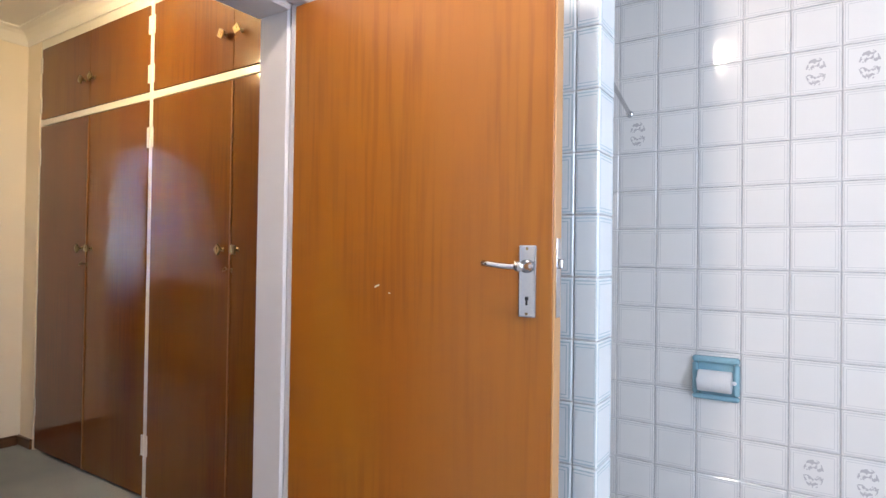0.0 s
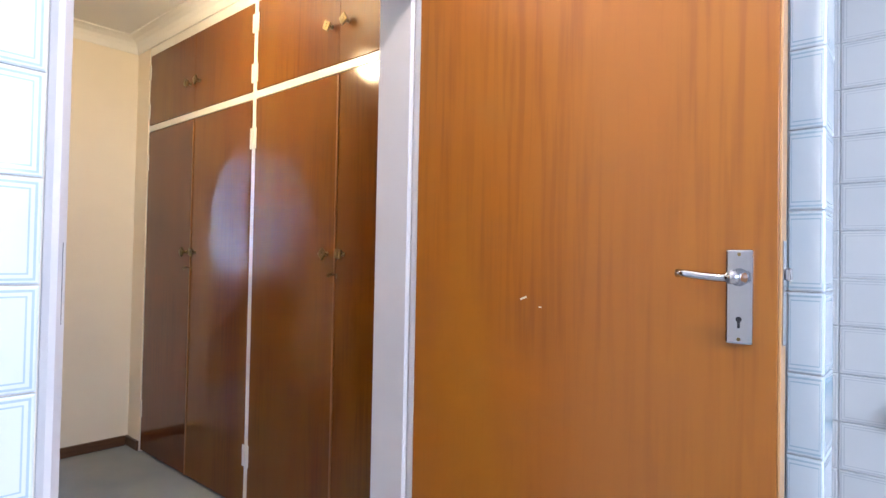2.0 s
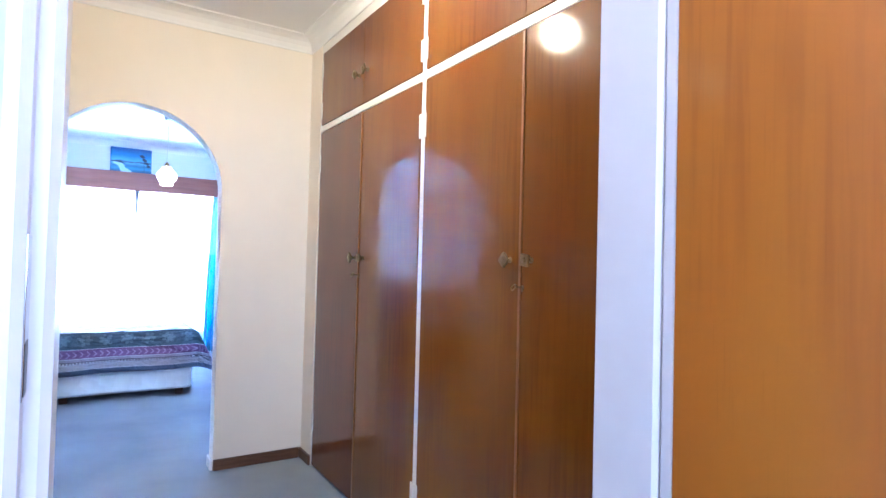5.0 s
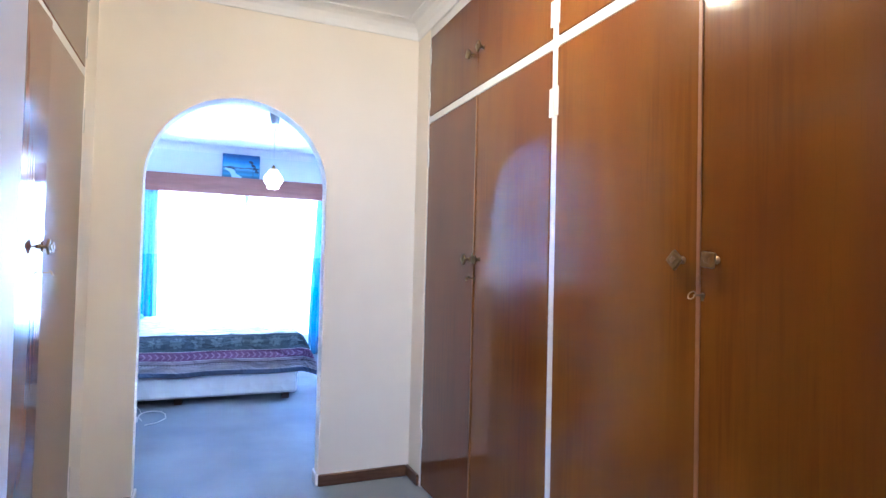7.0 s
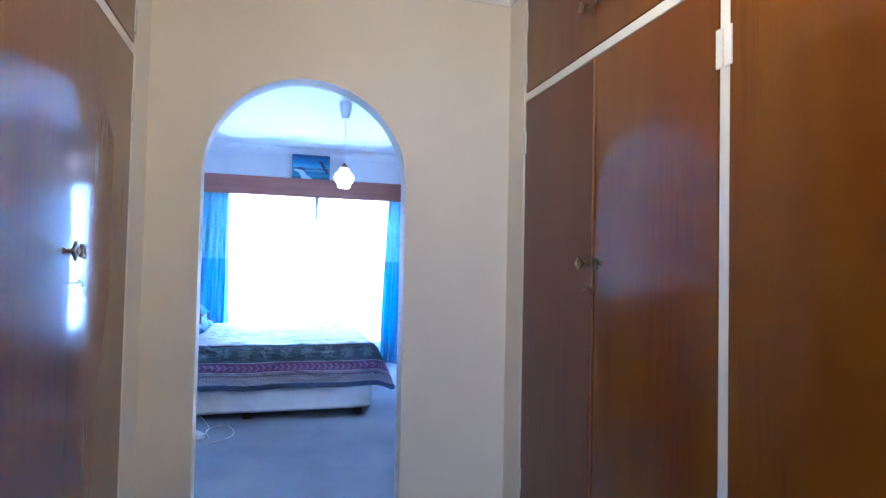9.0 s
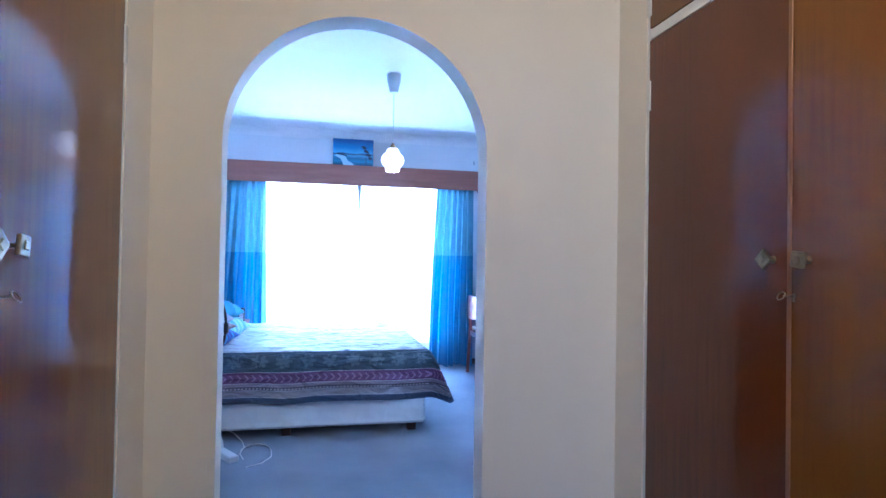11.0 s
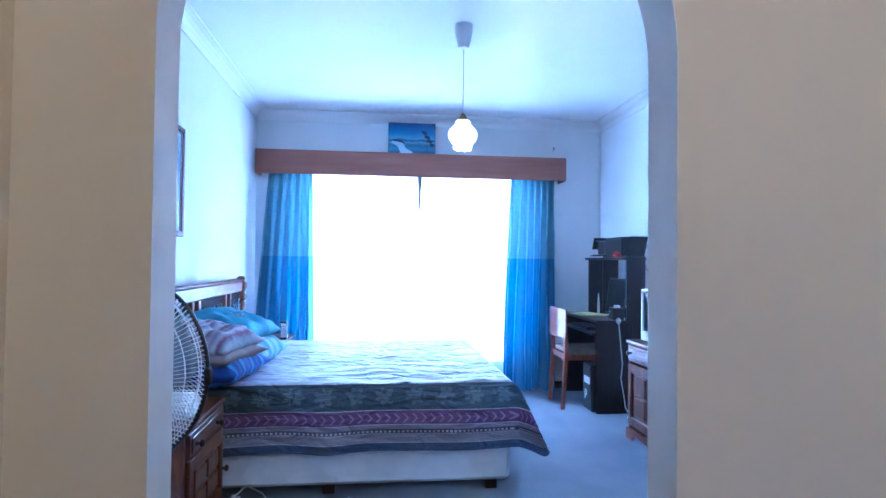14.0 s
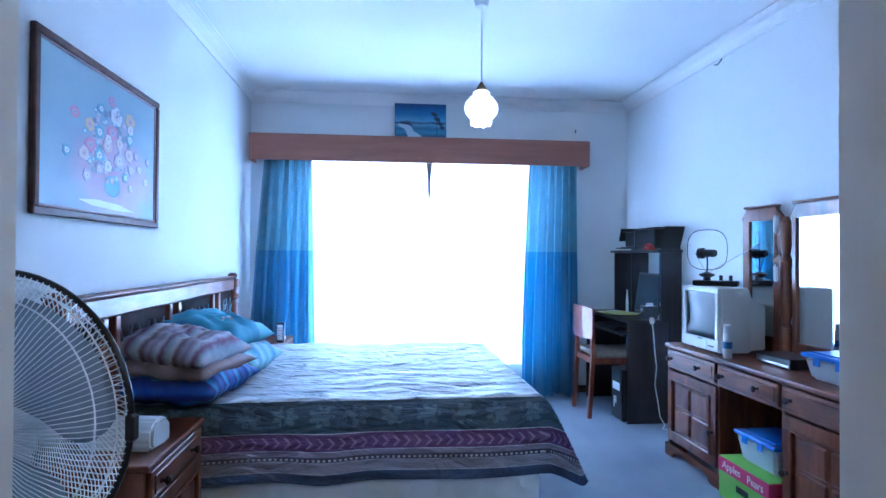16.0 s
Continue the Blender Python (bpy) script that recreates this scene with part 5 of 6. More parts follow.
part("foot", boxes((0.12, 0.48, 0.02, 0.15, 0, 0.012)), M["black"], pr)
lp = thing("laptop", "open black laptop standing on top of the desk shelf", "laptop", (-7.45, 2.95, HZ + 0.002))
part("laptop_base", boxes((0, 0.075, 0, 0.15, 0, 0.012), bevel=0.003), M["black"], lp)
part("laptop_screen", boxes((0.0, 0.006, 0, 0.15, 0, 0.17), bevel=0.002), M["black"], lp, at=pose(0.055, 0, 0.010, 0, 24, 0))
rp = thing("red_purse", "small red folded purse on the desk shelf", "purse", (-7.57, 2.90, HZ + 0.002), 10)
bm = bmesh.new()
prism(bm, [(0, 0), (0.10, 0), (0.095, 0.03), (0.06, 0.05), (0.02, 0.035)], 0, 0.05, "y")
bmesh.ops.bevel(bm, geom=bm.edges[:], offset=0.006, segments=2, affect="EDGES")
part("purse_body", bm, material("red leather", (0.45, 0.02, 0.02), 0.5), rp)
part("purse_clasp", boxes((0.045, 0.06, -0.003, 0.0, 0.012, 0.02)), M["chrome"], rp)
mon = thing("monitor", "dark flat monitor leaning back in the desk hutch", "monitor", (-7.66, 2.955, DZ))
part("monitor_panel", boxes((-0.17, 0.20, 0, 0.02, 0.02, 0.33), bevel=0.004), M["black"], mon, at=pose(0, 0, 0, -8, 0, 0))
part("monitor_glass", boxes((-0.155, 0.185, -0.0015, 0.0, 0.04, 0.315)), M["screen"], mon, at=pose(0, 0, 0, -8, 0, 0))
part("monitor_stand", lathe([(0.08, 0), (0.07, 0.012), (0.02, 0.02), (0.015, 0.06)], 18, "z", pose(0.0, 0.03, 0)), M["black"], mon)
sp = thing("speaker", "small black desk speaker with a silver dial", "speaker", (-7.52, 2.86, DZ))
part("speaker_box", boxes((0, 0.10, 0, 0.09, 0, 0.095), bevel=0.004), M["black"], sp)
part("speaker_dial", lathe([(0.022, 0), (0.022, 0.003), (0.012, 0.006)], 18, "y", pose(0.03, 0, 0.055, 0, 0, 180)), M["chrome"], sp)
part("speaker_top", lathe([(0.026, 0.095), (0.024, 0.115)], 16, "z", pose(0.06, 0.045, 0)), M["whiteplastic"], sp, "pale round tin on top")
mg = thing("magazine", "yellow and grey magazines lying open on the desk", "magazine", (-8.02, 2.715, DZ), 6)
M["yellow"] = mixed("yellow printed paper", (0.60, 0.62, 0.05), (0.45, 0.52, 0.30), 14, 0.5, 0.05)
for k, (dx, rz) in enumerate(((0, 0), (0.06, 14), (0.12, -8))):
    part("magazine_sheet", boxes((0, 0.26, 0, 0.18, 0.006 * k, 0.006 * k + 0.005), bevel=0.001), M["yellow"] if k != 1 else M["print_white"], mg, at=pose(dx, 0, 0, 0, 0, rz))
cup = thing("pen_tube", "thin pale upright tube on the desk", "pen holder", (-7.83, 2.90, DZ))
part("tube_body", lathe([(0.012, 0), (0.010, 0.10), (0.004, 0.19)], 12), M["beigeplastic"], cup)
kb = thing("keyboard", "black keyboard on the pull-out tray", "keyboard", (-8.05, 2.72, 0.630))
part("keyboard_base", boxes((0, 0.42, 0, 0.14, 0, 0.018), bevel=0.004), M["black"], kb)
for r_ in range(4):
    for c_ in range(12):
        part("keycap", boxes((0.015 + 0.033 * c_, 0.043 + 0.033 * c_, 0.015 + 0.030 * r_, 0.040 + 0.030 * r_, 0.018, 0.024)), M["black"], kb)

tower = thing("computer_tower", "black and silver computer tower under the desk", "computer", (-7.595, 2.675, 0))
part("tower_case", boxes((0, 0.185, 0.012, 0.40, 0.012, 0.375), bevel=0.003), M["black"], tower)
part("tower_front", boxes((0.0, 0.185, 0.0, 0.012, 0.012, 0.375), bevel=0.004), M["black"], tower, "glossy black front")
part("silver_trim", boxes((0.172, 0.188, -0.004, 0.0, 0.012, 0.375), bevel=0.0015), M["chrome"], tower, "silver side trim")
part("white_label", boxes((0.03, 0.15, -0.002, 0.0, 0.22, 0.275)), M["whiteplastic"], tower)
for z in (0.315, 0.34):
    part("drive_slot", boxes((0.02, 0.16, -0.002, 0.0, z, z + 0.012)), M["dark"], tower)
part("badge_bars", boxes((0.045, 0.06, -0.002, 0, 0.09, 0.17), (0.075, 0.09, -0.002, 0, 0.12, 0.17)), M["whiteplastic"], tower, "pale printed bars")
part("foot", boxes((0.01, 0.175, 0.02, 0.38, 0, 0.012)), M["chrome"], tower)

wire = thing("power_cord", "white power cord hanging from the desk to the floor", "cable", (-7.372, 2.93, 0))
part("cord", tube(bmesh.new(), [(0.0, -0.05, 0.73), (0.01, -0.045, 0.66), (0.004, -0.03, 0.52), (0.012, -0.02, 0.40), (0.004, -0.03, 0.28), (0.014, -0.01, 0.15), (0.02, 0.0, 0.06), (0.05, 0.02, 0.008), (0.12, -0.03, 0.005), (0.2, 0.02, 0.005)], 0.004, 6), M["whiteplastic"], wire)
part("tape_lump", lathe([(0.012, 0), (0.02, 0.02), (0.012, 0.045)], 10, "z", pose(0, -0.05, 0.71)), M["beigeplastic"], wire)

# chair
M["seatcloth"] = mixed("beige woven seat cloth", (0.20, 0.17, 0.14), (0.27, 0.23, 0.19), 30, 0.9, 0.5, 400)
ch = thing("chair", "orange-brown wooden chair with a padded beige seat, facing the desk", "chair", (-7.72, 2.52, 0))
M["chairwood"] = wood("orange brown chair wood", (0.15, 0.040, 0.026), (0.23, 0.065, 0.038), (0.30, 0.095, 0.05), (6, 6, 1), 0.3, 0.4)
for sx in (-1, 1):
    bm = bmesh.new()
    prism(bm, [(-0.045, 0.0), (-0.015, 0.0), (0.012, 0.44), (0.002, 0.70), (-0.022, 0.70), (-0.020, 0.44)], -0.014, 0.014, "x")
    bmesh.ops.bevel(bm, geom=bm.edges[:], offset=0.003, affect="EDGES")
    part("back_leg", bm, M["chairwood"], ch, "raked back leg", at=pose(sx * 0.168, 0, 0))
    bm = lathe([(0.012, 0), (0.018, 0.25), (0.020, 0.43)], 12)
    part("front_leg", bm, M["chairwood"], ch, at=pose(sx * 0.17, 0.37, 0))
    part("side_rail", boxes((-0.012, 0.012, 0.0, 0.36, 0.395, 0.44), bevel=0.003), M["chairwood"], ch, at=pose(sx * 0.168, 0, 0))
part("front_rail", boxes((-0.16, 0.16, 0.355, 0.375, 0.395, 0.44), bevel=0.003), M["chairwood"], ch)
part("back_rail", boxes((-0.154, 0.154, -0.012, 0.006, 0.395, 0.44), bevel=0.003), M["chairwood"], ch)
bm = bmesh.new()
box(bm, -0.20, 0.20, 0.012, 0.41, 0.442, 0.485, bevel=0.018, segments=3)
part("seat", bm, M["seatcloth"], ch, "padded beige seat")
bm = bmesh.new()
n = 12
f0, f1 = [], []
for i in range(n + 1):
    x = -0.205 + 0.41 * i / n
    curve = -0.03 * (1 - (x / 0.205) ** 2)
    top = 0.815 - 0.012 * abs(x / 0.205) ** 3
    f0.append([bm.verts.new((x, -0.024 + curve, z)) for z in (0.575 + 0.01 * abs(x / 0.2), top)])
    f1.append([bm.verts.new((x, -0.008 + curve, z)) for z in (0.575 + 0.01 * abs(x / 0.2), top)])
for i in range(n):
    bm.faces.new((f0[i][0], f0[i + 1][0], f0[i + 1][1], f0[i][1]))
    bm.faces.new((f1[i][0], f1[i][1], f1[i + 1][1], f1[i + 1][0]))
    bm.faces.new((f0[i][1], f0[i + 1][1], f1[i + 1][1], f1[i][1]))
    bm.faces.new((f0[i][0], f1[i][0], f1[i + 1][0], f0[i + 1][0]))
for k in (0, n):
    bm.faces.new((f0[k][0], f0[k][1], f1[k][1], f1[k][0]))
part("backrest", bm, M["chairwood"], ch, "broad curved backrest")


# bedside tables
def bedside(place, w, d, h, label):
    t = thing("bedside_table", label, "bedside table", place, 180, "bedside tables")
    bm = bmesh.new()
    box(bm, -0.012, w + 0.012, -0.014, d, h - 0.024, h, bevel=0.007, segments=2)
    part("top", bm, M["pine"], t, "polished moulded top")
    part("carcass", boxes((0, 0.018, 0.004, d - 0.005, 0.0, h - 0.026), (w - 0.018, w, 0.004, d - 0.005, 0, h - 0.026), (0.018, w - 0.018, d - 0.02, d - 0.005, 0.03, h - 0.026), (0.018, w - 0.018, 0.02, d - 0.02, 0.05, 0.065)), M["pineup"], t)
    bm = bmesh.new()
    prism(bm, [(0, 0), (0.06, 0), (0.08, 0.03), (w / 2, 0.04), (w - 0.08, 0.03), (w - 0.06, 0), (w, 0), (w, 0.06), (0, 0.06)], -0.010, 0.004, "y")
    part("plinth", bm, M["pine"], t, "shaped plinth")
    panel_door(t, 0.022, w - 0.022, 0.07, h - 0.135, 0.004, 1)
    drawer(t, 0.02, w - 0.02, h - 0.125, h - 0.03, 0.004)
    return t


bedside((-5.378, 0.250, 0), 0.532, 0.340, 0.528, "carved red-brown bedside table beside the headboard and fan")
bedside((-7.64, 0.270, 0), 0.46, 0.360, 0.55, "carved red-brown bedside table beside the window curtain")
ph = thing("cordless_phone", "silver and black cordless handset standing up on the bedside table", "telephone", (-7.74, 0.245, 0.55), 80)
part("handset", boxes((-0.028, 0.028, -0.012, 0.012, 0.0, 0.145), bevel=0.006), M["black"], ph)
part("keypad", boxes((-0.02, 0.02, -0.0145, -0.012, 0.02, 0.13), bevel=0.001), M["whiteplastic"], ph, "pale keypad")
for i in range(3):
    for j in range(5):
        part("phone_key", boxes((-0.016 + 0.012 * i, -0.008 + 0.012 * i, -0.016, -0.0145, 0.03 + 0.018 * j, 0.040 + 0.018 * j)), M["chrome"], ph)
jar = thing("small_box", "small pale box beside the handset", "box", (-7.90, 0.225, 0.55))
part("box_body", boxes((0, 0.05, 0, 0.03, 0, 0.02), bevel=0.002), M["whiteplastic"], jar)
part("box_lid", boxes((0, 0.05, 0, 0.03, 0.021, 0.026), bevel=0.001), M["whiteplastic"], jar)
air = thing("sewing_case", "rounded white plastic case lying on the bedside table", "case", (-5.57, 0.105, 0.528), 82)
bm = bmesh.new()
prism(bm, [(-0.055, 0.004), (0.055, 0.004), (0.062, 0.03), (0.058, 0.075), (0.03, 0.10), (-0.03, 0.10), (-0.058, 0.075), (-0.062, 0.03)], -0.13, 0.13, "x")
bmesh.ops.bevel(bm, geom=bm.edges[:], offset=0.010, segments=2, affect="EDGES")
part("case_body", bm, M["whiteplastic"], air)
part("case_base", boxes((-0.11, 0.11, -0.05, 0.05, 0.0, 0.005)), M["beigeplastic"], air)
part("case_switch", boxes((0.02, 0.05, 0.0605, 0.064, 0.03, 0.04), bevel=0.001), M["black"], air, "small grey slots")
rc = thing("pill_packet", "small red packet behind the white case", "packet", (-5.80, -0.02, 0.528), 20)
part("packet_body", boxes((0, 0.09, 0, 0.05, 0, 0.03), bevel=0.003), bpy.data.materials["red leather"], rc)

# pedestal fan
fan = thing("pedestal_fan", "pedestal fan with a black-rimmed white wire cage beside the bed", "fan", (-4.532, 0.350, 0))
FZ, FR = 0.918, 0.238
aim = pose(0, 0, FZ, 0, 0, -13)            # the cage's axis runs along x
M["cage"] = material("white coated wire", (0.84, 0.86, 0.88), 0.35)
M["blade"] = material("smoky clear blade plastic", (0.36, 0.43, 0.50), 0.25)
bsdf(M["blade"]).inputs["Transmission Weight"].default_value = 0.15
part("rim", tube(bmesh.new(), [(0, FR * math.cos(a), FR * math.sin(a)) for a in [2 * math.pi * i / 64 for i in range(64)]], 0.0055, 8, closed=True), M["black"], fan, "black rubber rim", smooth=True, at=aim)
for side, depth, name in ((1, 0.055, "front_cage"), (-1, 0.075, "rear_cage")):
    bm = bmesh.new()
    for i in range(128):
        a = 2 * math.pi * i / 128
        pts = []
        for q in (0.0, 0.2, 0.45, 0.7, 0.88, 1.0):
            r = 0.045 + (FR - 0.045) * q
            aa = a + side * 0.10 * (q - 0.2)
            pts.append((side * (0.004 + depth * (1 - q ** 3)), r * math.cos(aa), r * math.sin(aa)))
        tube(bm, pts, 0.0010, 4)
    for q in (0.80, 0.93):
        r = 0.045 + (FR - 0.045) * q
        tube(bm, [(side * (0.004 + depth * (1 - q ** 3)), r * math.cos(a), r * math.sin(a)) for a in [2 * math.pi * i / 48 for i in range(48)]], 0.0014, 4, closed=True)
    tagged(part(name, bm, M["cage"], fan, "white wire cage", smooth=True, at=aim), kind="stuff")
part("cage_cap", lathe([(0.046, 0.055), (0.048, 0.060), (0.040, 0.066), (0.0, 0.068)][:3], 28, "x"), M["cage"], fan, "pale round cap", smooth=False, at=aim)
for k in range(3):
    bm = bmesh.new()
    n = 10
    g = []
    for i in range(n + 1):
        u = i / n
        r = 0.035 + (FR * 0.86 - 0.035) * u
        half = radians(46) * (0.55 + 0.55 * math.sin(math.pi * min(1, u * 0.85)))
        row = []
        for j in range(7):
            a = 2 * math.pi * k / 3 + 0.4 + half * (j / 3 - 1) + 0.25 * u
            row.append(bm.verts.new((0.018 * (j / 3 - 1) * (1.1 - 0.4 * u), r * math.cos(a), r * math.sin(a))))
        g.append(row)
    for i in range(n):
        for j in range(6):
            bm.faces.new((g[i][j], g[i + 1][j], g[i + 1][j + 1], g[i][j + 1]))
    bmesh.ops.solidify(bm, geom=bm.faces[:], thickness=0.0016)
    part("blade", bm, M["blade"], fan, "smoky plastic blade", smooth=True, at=aim)
part("hub", lathe([(0.034, -0.02), (0.036, 0.0), (0.030, 0.025), (0.012, 0.032)], 24, "x"), M["cage"], fan, "grey hub", at=aim)
part("motor", lathe([(0.03, -0.20), (0.052, -0.185), (0.058, -0.12), (0.050, -0.08)], 24, "x"), M["cage"], fan, "white motor housing", at=aim)
part("rim_clip", boxes((-0.010, 0.010, -0.007, 0.009, -0.022, 0.022), bevel=0.004), M["black"], fan, "black rim clip", at=aim @ pose(0, FR, -0.010))
part("neck", boxes((-0.15, -0.10, -0.022, 0.022, -0.12, -0.05), bevel=0.006), M["black"], fan, at=aim)
part("pole", lathe([(0.014, 0.03), (0.014, 0.45), (0.019, 0.455), (0.019, 0.50), (0.011, 0.505), (0.011, FZ - 0.10)], 16, "z", pose(-0.125, -0.008, 0)), M["chrome"], fan, "two-stage steel pole")
part("base", lathe([(0.20, 0), (0.20, 0.012), (0.19, 0.02), (0.05, 0.032), (0.025, 0.06)], 40, "z", pose(-0.125, -0.008, 0)), M["black"], fan, "round black base")

# extension lead on the floor
ext = thing("extension_lead", "white multi-plug block with plugs and a looped cord on the carpet", "extension lead", (-5.70, 0.397, 0), 33)
part("socket_block", boxes((-0.16, 0.16, -0.032, 0.032, 0.0, 0.036), bevel=0.006), M["whiteplastic"], ext)
for dx, tall in ((-0.11, 0.0), (-0.045, 0.012)):
    bm = lathe([(0.024, 0.036), (0.026, 0.062 + tall), (0.017, 0.078 + tall), (0.008, 0.105 + tall)], 14, "z", pose(dx, 0, 0))
    box(bm, dx - 0.020, dx + 0.020, -0.024, 0.024, 0.036, 0.060, bevel=0.004)
    part("plug", bm, M["whiteplastic"], ext, "white plug")
part("cord", tube(bmesh.new(), [(-0.104, 0.005, 0.1), (-0.143, 0.073, 0.12), (-0.161, 0.156, 0.06), (-0.117, 0.187, 0.01), (-0.031, 0.155, 0.005), (0.056, 0.086, 0.005), (0.156, 0.057, 0.005)], 0.0035, 6), M["whiteplastic"], ext, "looped white cord")
part("cord", tube(bmesh.new(), [(0.09, 0.065, 0.012), (0.006, 0.119, 0.01), (-0.045, 0.188, 0.005), (-0.039, 0.243, 0.005), (0.023, 0.275, 0.005), (0.118, 0.255, 0.005), (0.224, 0.198, 0.005), (0.283, 0.106, 0.005), (0.282, 0.011, 0.005)], 0.0035, 6), M["whiteplastic"], ext, "looped white cord")
M["tie"] = mixed("grey gathered net", (0.20, 0.21, 0.22), (0.28, 0.29, 0.30), 12, 0.9)
# net curtain wisp and veneer chip
part("tie_cloth", lathe([(0.004, 0), (0.014, 0.10), (0.011, 0.18), (0.026, 0.33), (0.034, 0.345)], 12, "z", pose(0.05, 1.36, 1.63)), M["tie"], sheer, "grey gathered tieback")
part("door_chip", boxes((-0.008, 0.008, -0.0008, 0.0, -0.0016, 0.0022)), M["print_white"], leaf, "small pale chip in the veneer", at=pose(0.312, -0.0002, 1.108, 0, -22, 0))
part("door_chip", boxes((-0.003, 0.003, -0.0008, 0.0, -0.0012, 0.0012)), M["print_white"], leaf, at=pose(0.352, -0.0002, 1.092))


# ---- glazed wall tiles, piece by piece ----
def tile_material(name, base, line, motif=False):
    """White glaze with a printed double line near each edge, and on some a sketched flower."""
    m = material(name, base, 0.10, coat=0.4)
    c = m.node_tree.nodes.new("ShaderNodeTexCoord")
    s = m.node_tree.nodes.new("ShaderNodeSeparateXYZ")
    link(m, c.outputs["Generated"], s.inputs[0])
    u, v = s.outputs["X"], s.outputs["Y"]
    edge = calc(m, "MINIMUM", calc(m, "MINIMUM", u, calc(m, "SUBTRACT", 1.0, u)), calc(m, "MINIMUM", v, calc(m, "SUBTRACT", 1.0, v)))
    lines = calc(m, "MAXIMUM", between(m, edge, 0.035, 0.058), between(m, edge, 0.092, 0.108))
    n = node(m, "ShaderNodeTexNoise", Scale=2.0, Detail=3.0)
    link(m, c.outputs["Object"], n.inputs["Vector"])
    info = m.node_tree.nodes.new("ShaderNodeObjectInfo")
    tone = blend(m, info.outputs["Random"], base, tuple(x * 0.96 for x in base))
    col = blend(m, calc(m, "MULTIPLY", lines, 0.75), tone, line)
    if motif:
        fu, fv = calc(m, "SUBTRACT", u, 0.5), calc(m, "SUBTRACT", v, 0.5)
        rad = calc(m, "SQRT", calc(m, "ADD", calc(m, "MULTIPLY", calc(m, "MULTIPLY", fu, fu), 2.6), calc(m, "MULTIPLY", fv, fv)))
        sq = node(m, "ShaderNodeTexNoise", Scale=14.0, Detail=2.0)
        link(m, c.outputs["Generated"], sq.inputs["Vector"])
        mask = calc(m, "MULTIPLY", between(m, rad, 0.12, 0.33), calc(m, "MULTIPLY", calc(m, "GREATER_THAN", calc(m, "ABSOLUTE", fv), 0.05), calc(m, "GREATER_THAN", sq.outputs["Fac"], 0.5)))
        col = blend(m, mask, col, (0.50, 0.49, 0.50))
    link(m, col, bsdf(m).inputs["Base Color"])
    bump(m, calc(m, "ADD", n.outputs["Fac"], calc(m, "MULTIPLY", lines, -0.2)), 0.12, 0.004)
    return m


M["tile"] = tile_material("white glazed tile", (0.82, 0.81, 0.79), (0.60, 0.60, 0.60))
M["tileblue"] = tile_material("white glazed tile with blue lines", (0.74, 0.81, 0.84), (0.33, 0.50, 0.58))
M["tileflower"] = tile_material("white glazed tile with flower print", (0.82, 0.81, 0.79), (0.60, 0.60, 0.60), True)


def tile_mesh(name, w, h, mat):
    bm = bmesh.new()
    g, b, d = 0.0011, 0.0028, 0.006
    lo = [bm.verts.new(p) for p in ((g, g, 0), (w - g, g, 0), (w - g, h - g, 0), (g, h - g, 0))]
    mid = [bm.verts.new((*v.co.xy, d - b * 0.7)) for v in lo]
    hi = [bm.verts.new((x, y, d)) for x, y in ((g + b, g + b), (w - g - b, g + b), (w - g - b, h - g - b), (g + b, h - g - b))]
    for a, c in ((lo, mid), (mid, hi)):
        for i in range(4):
            bm.faces.new((a[i], a[(i + 1) % 4], c[(i + 1) % 4], c[i]))
    bm.faces.new(hi)
    bmesh.ops.recalc_face_normals(bm, faces=bm.faces)
    me = bpy.data.meshes.new(name)
    bm.to_mesh(me)
    bm.free()
    me.materials.append(mat)
    return me


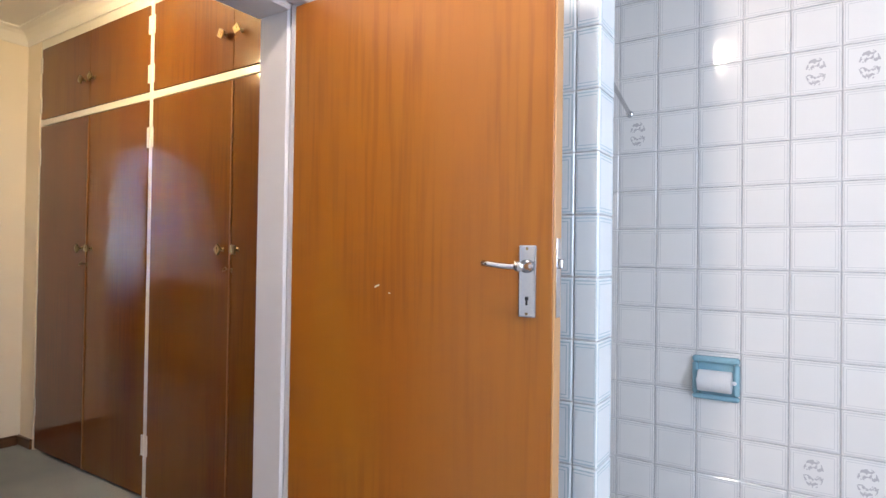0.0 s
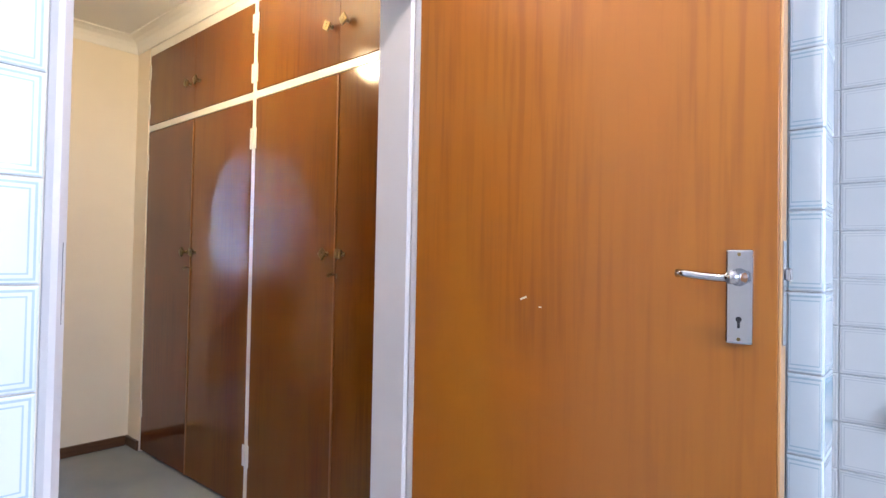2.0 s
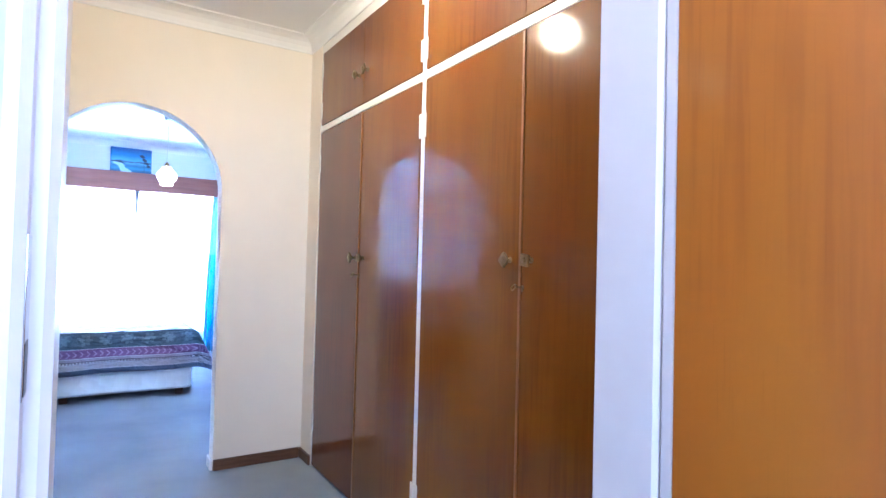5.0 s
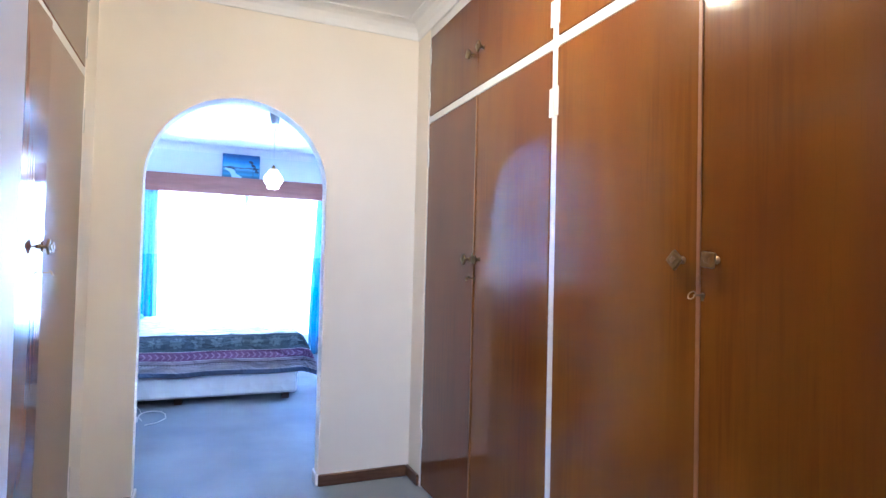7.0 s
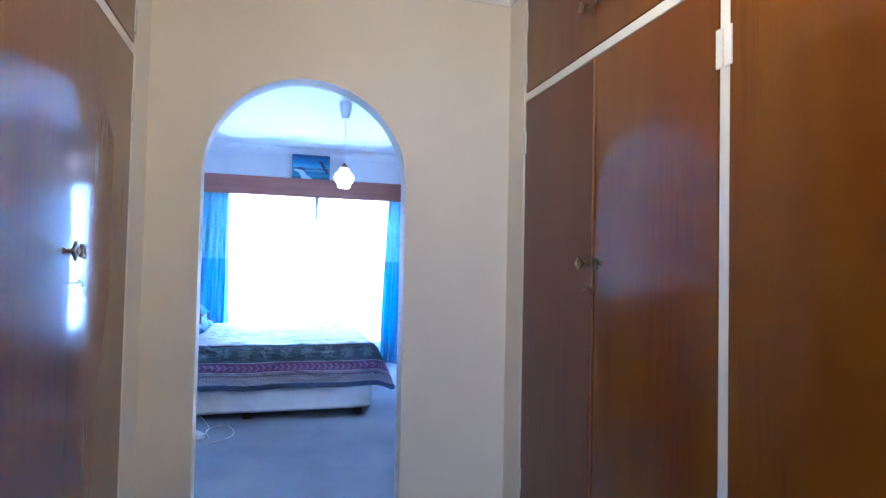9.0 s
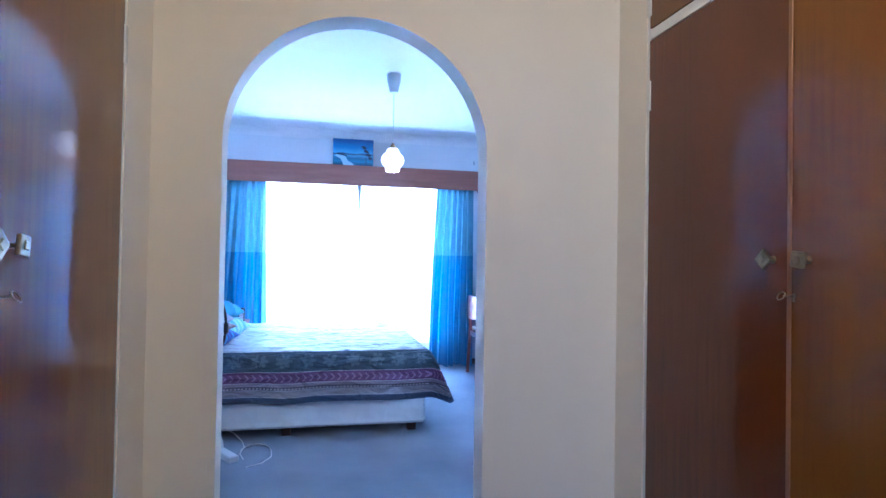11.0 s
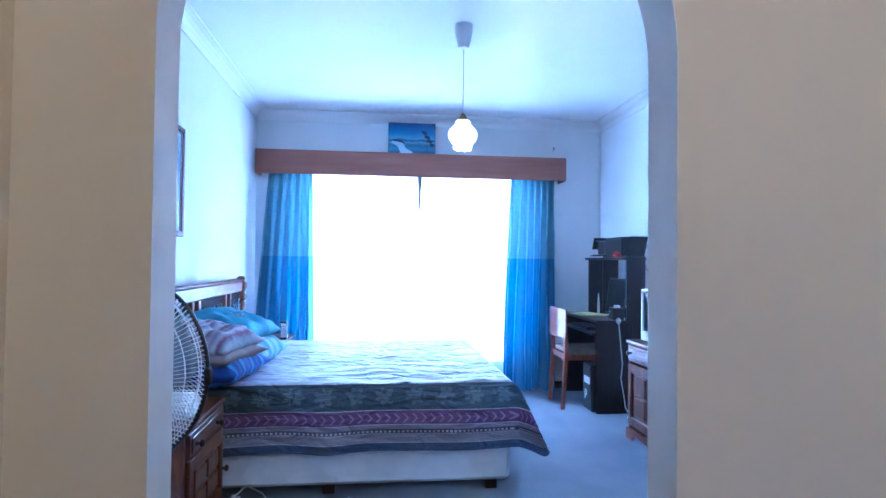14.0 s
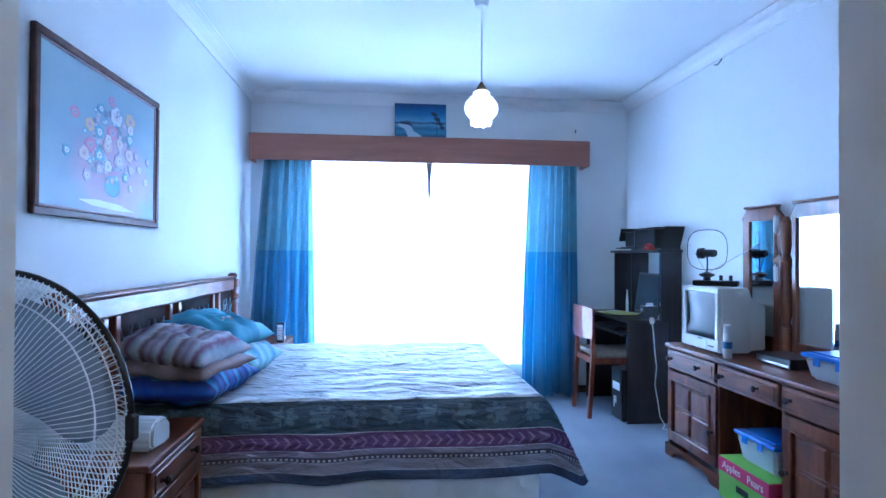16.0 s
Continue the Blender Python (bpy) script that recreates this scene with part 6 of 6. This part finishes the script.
def tile_wall(parent, us, vs, to_world, mat, flowers=(), skip=()):
    """Tiles over the grid of edges us and vs; the wall's own map puts them in the world."""
    rng = random.Random(len(us) * 31 + len(vs))
    meshes = {}
    for i in range(len(us) - 1):
        for j in range(len(vs) - 1):
            if (i, j) in skip:
                continue
            w, h = round(us[i + 1] - us[i], 4), round(vs[j + 1] - vs[j], 4)
            which = M["tileflower"] if (i, j) in flowers else mat
            if (w, h, which.name) not in meshes:
                meshes[(w, h, which.name)] = tile_mesh("tile", w, h, which)
            ob = new("tile", meshes[(w, h, which.name)])
            ob.parent = parent
            ob.matrix_basis = to_world @ Matrix.Translation((us[i], vs[j], 0)) @ Euler((rng.uniform(-0.0035, 0.0035), rng.uniform(-0.0035, 0.0035), 0)).to_matrix().to_4x4()


P, PZ, PS = 0.1385, 0.1420, 0.1456
zs = [1.160 + PZ * k for k in range(-8, 9)]
zs = [0.0] + zs if zs[0] > 0.02 else zs
xs = [-1.10, -0.9456, -0.8071] + [-0.3916 + P * k for k in range(-2, 9)]
north = bpy.data.objects["wall_bathroom_north"]
# the far wall looks to -y: u runs along x, v up
far_map = Matrix(((1, 0, 0, 0), (0, 0, -1, 2.6405), (0, 1, 0, 0), (0, 0, 0, 1)))
iz = {round(z, 3): k for k, z in enumerate(zs)}


def cell(x, z):
    i = max(k for k in range(len(xs)) if xs[k] <= x)
    j = max(k for k in range(len(zs)) if zs[k] <= z)
    return i, j


tile_wall(north, xs, zs, far_map, M["tile"], flowers={cell(0.10, 1.78), cell(-0.45, 1.64), cell(0.10, 0.50), cell(0.24, 1.78), cell(0.24, 0.50)})
stub = bpy.data.objects["wall_bathroom_stub"]
zn = [1.148 + PS * k for k in range(-7, 9)]
zn = [0.0] + zn
nx = [-1.10, -0.9614, -0.8158, -0.6702, -0.5246, -0.379, -0.321]
tile_wall(stub, nx, zn, Matrix(((1, 0, 0, 0), (0, 0, -1, 1.7565), (0, 1, 0, 0), (0, 0, 0, 1))), M["tileblue"])
tile_wall(stub, [1.7505, 1.860], zn, Matrix(((0, 0, 1, -0.3265), (1, 0, 0, 0), (0, 1, 0, 0), (0, 0, 0, 1))), M["tileblue"])
# beside the doorway, looking to +x
dw = bpy.data.objects["wall_doorway"]
ys = [0.794 - PS * k for k in range(5, -1, -1)]
tile_wall(dw, ys, zn, Matrix(((0, 0, 1, -1.1045), (1, 0, 0, 0), (0, 1, 0, 0), (0, 0, 0, 1))), M["tileblue"])
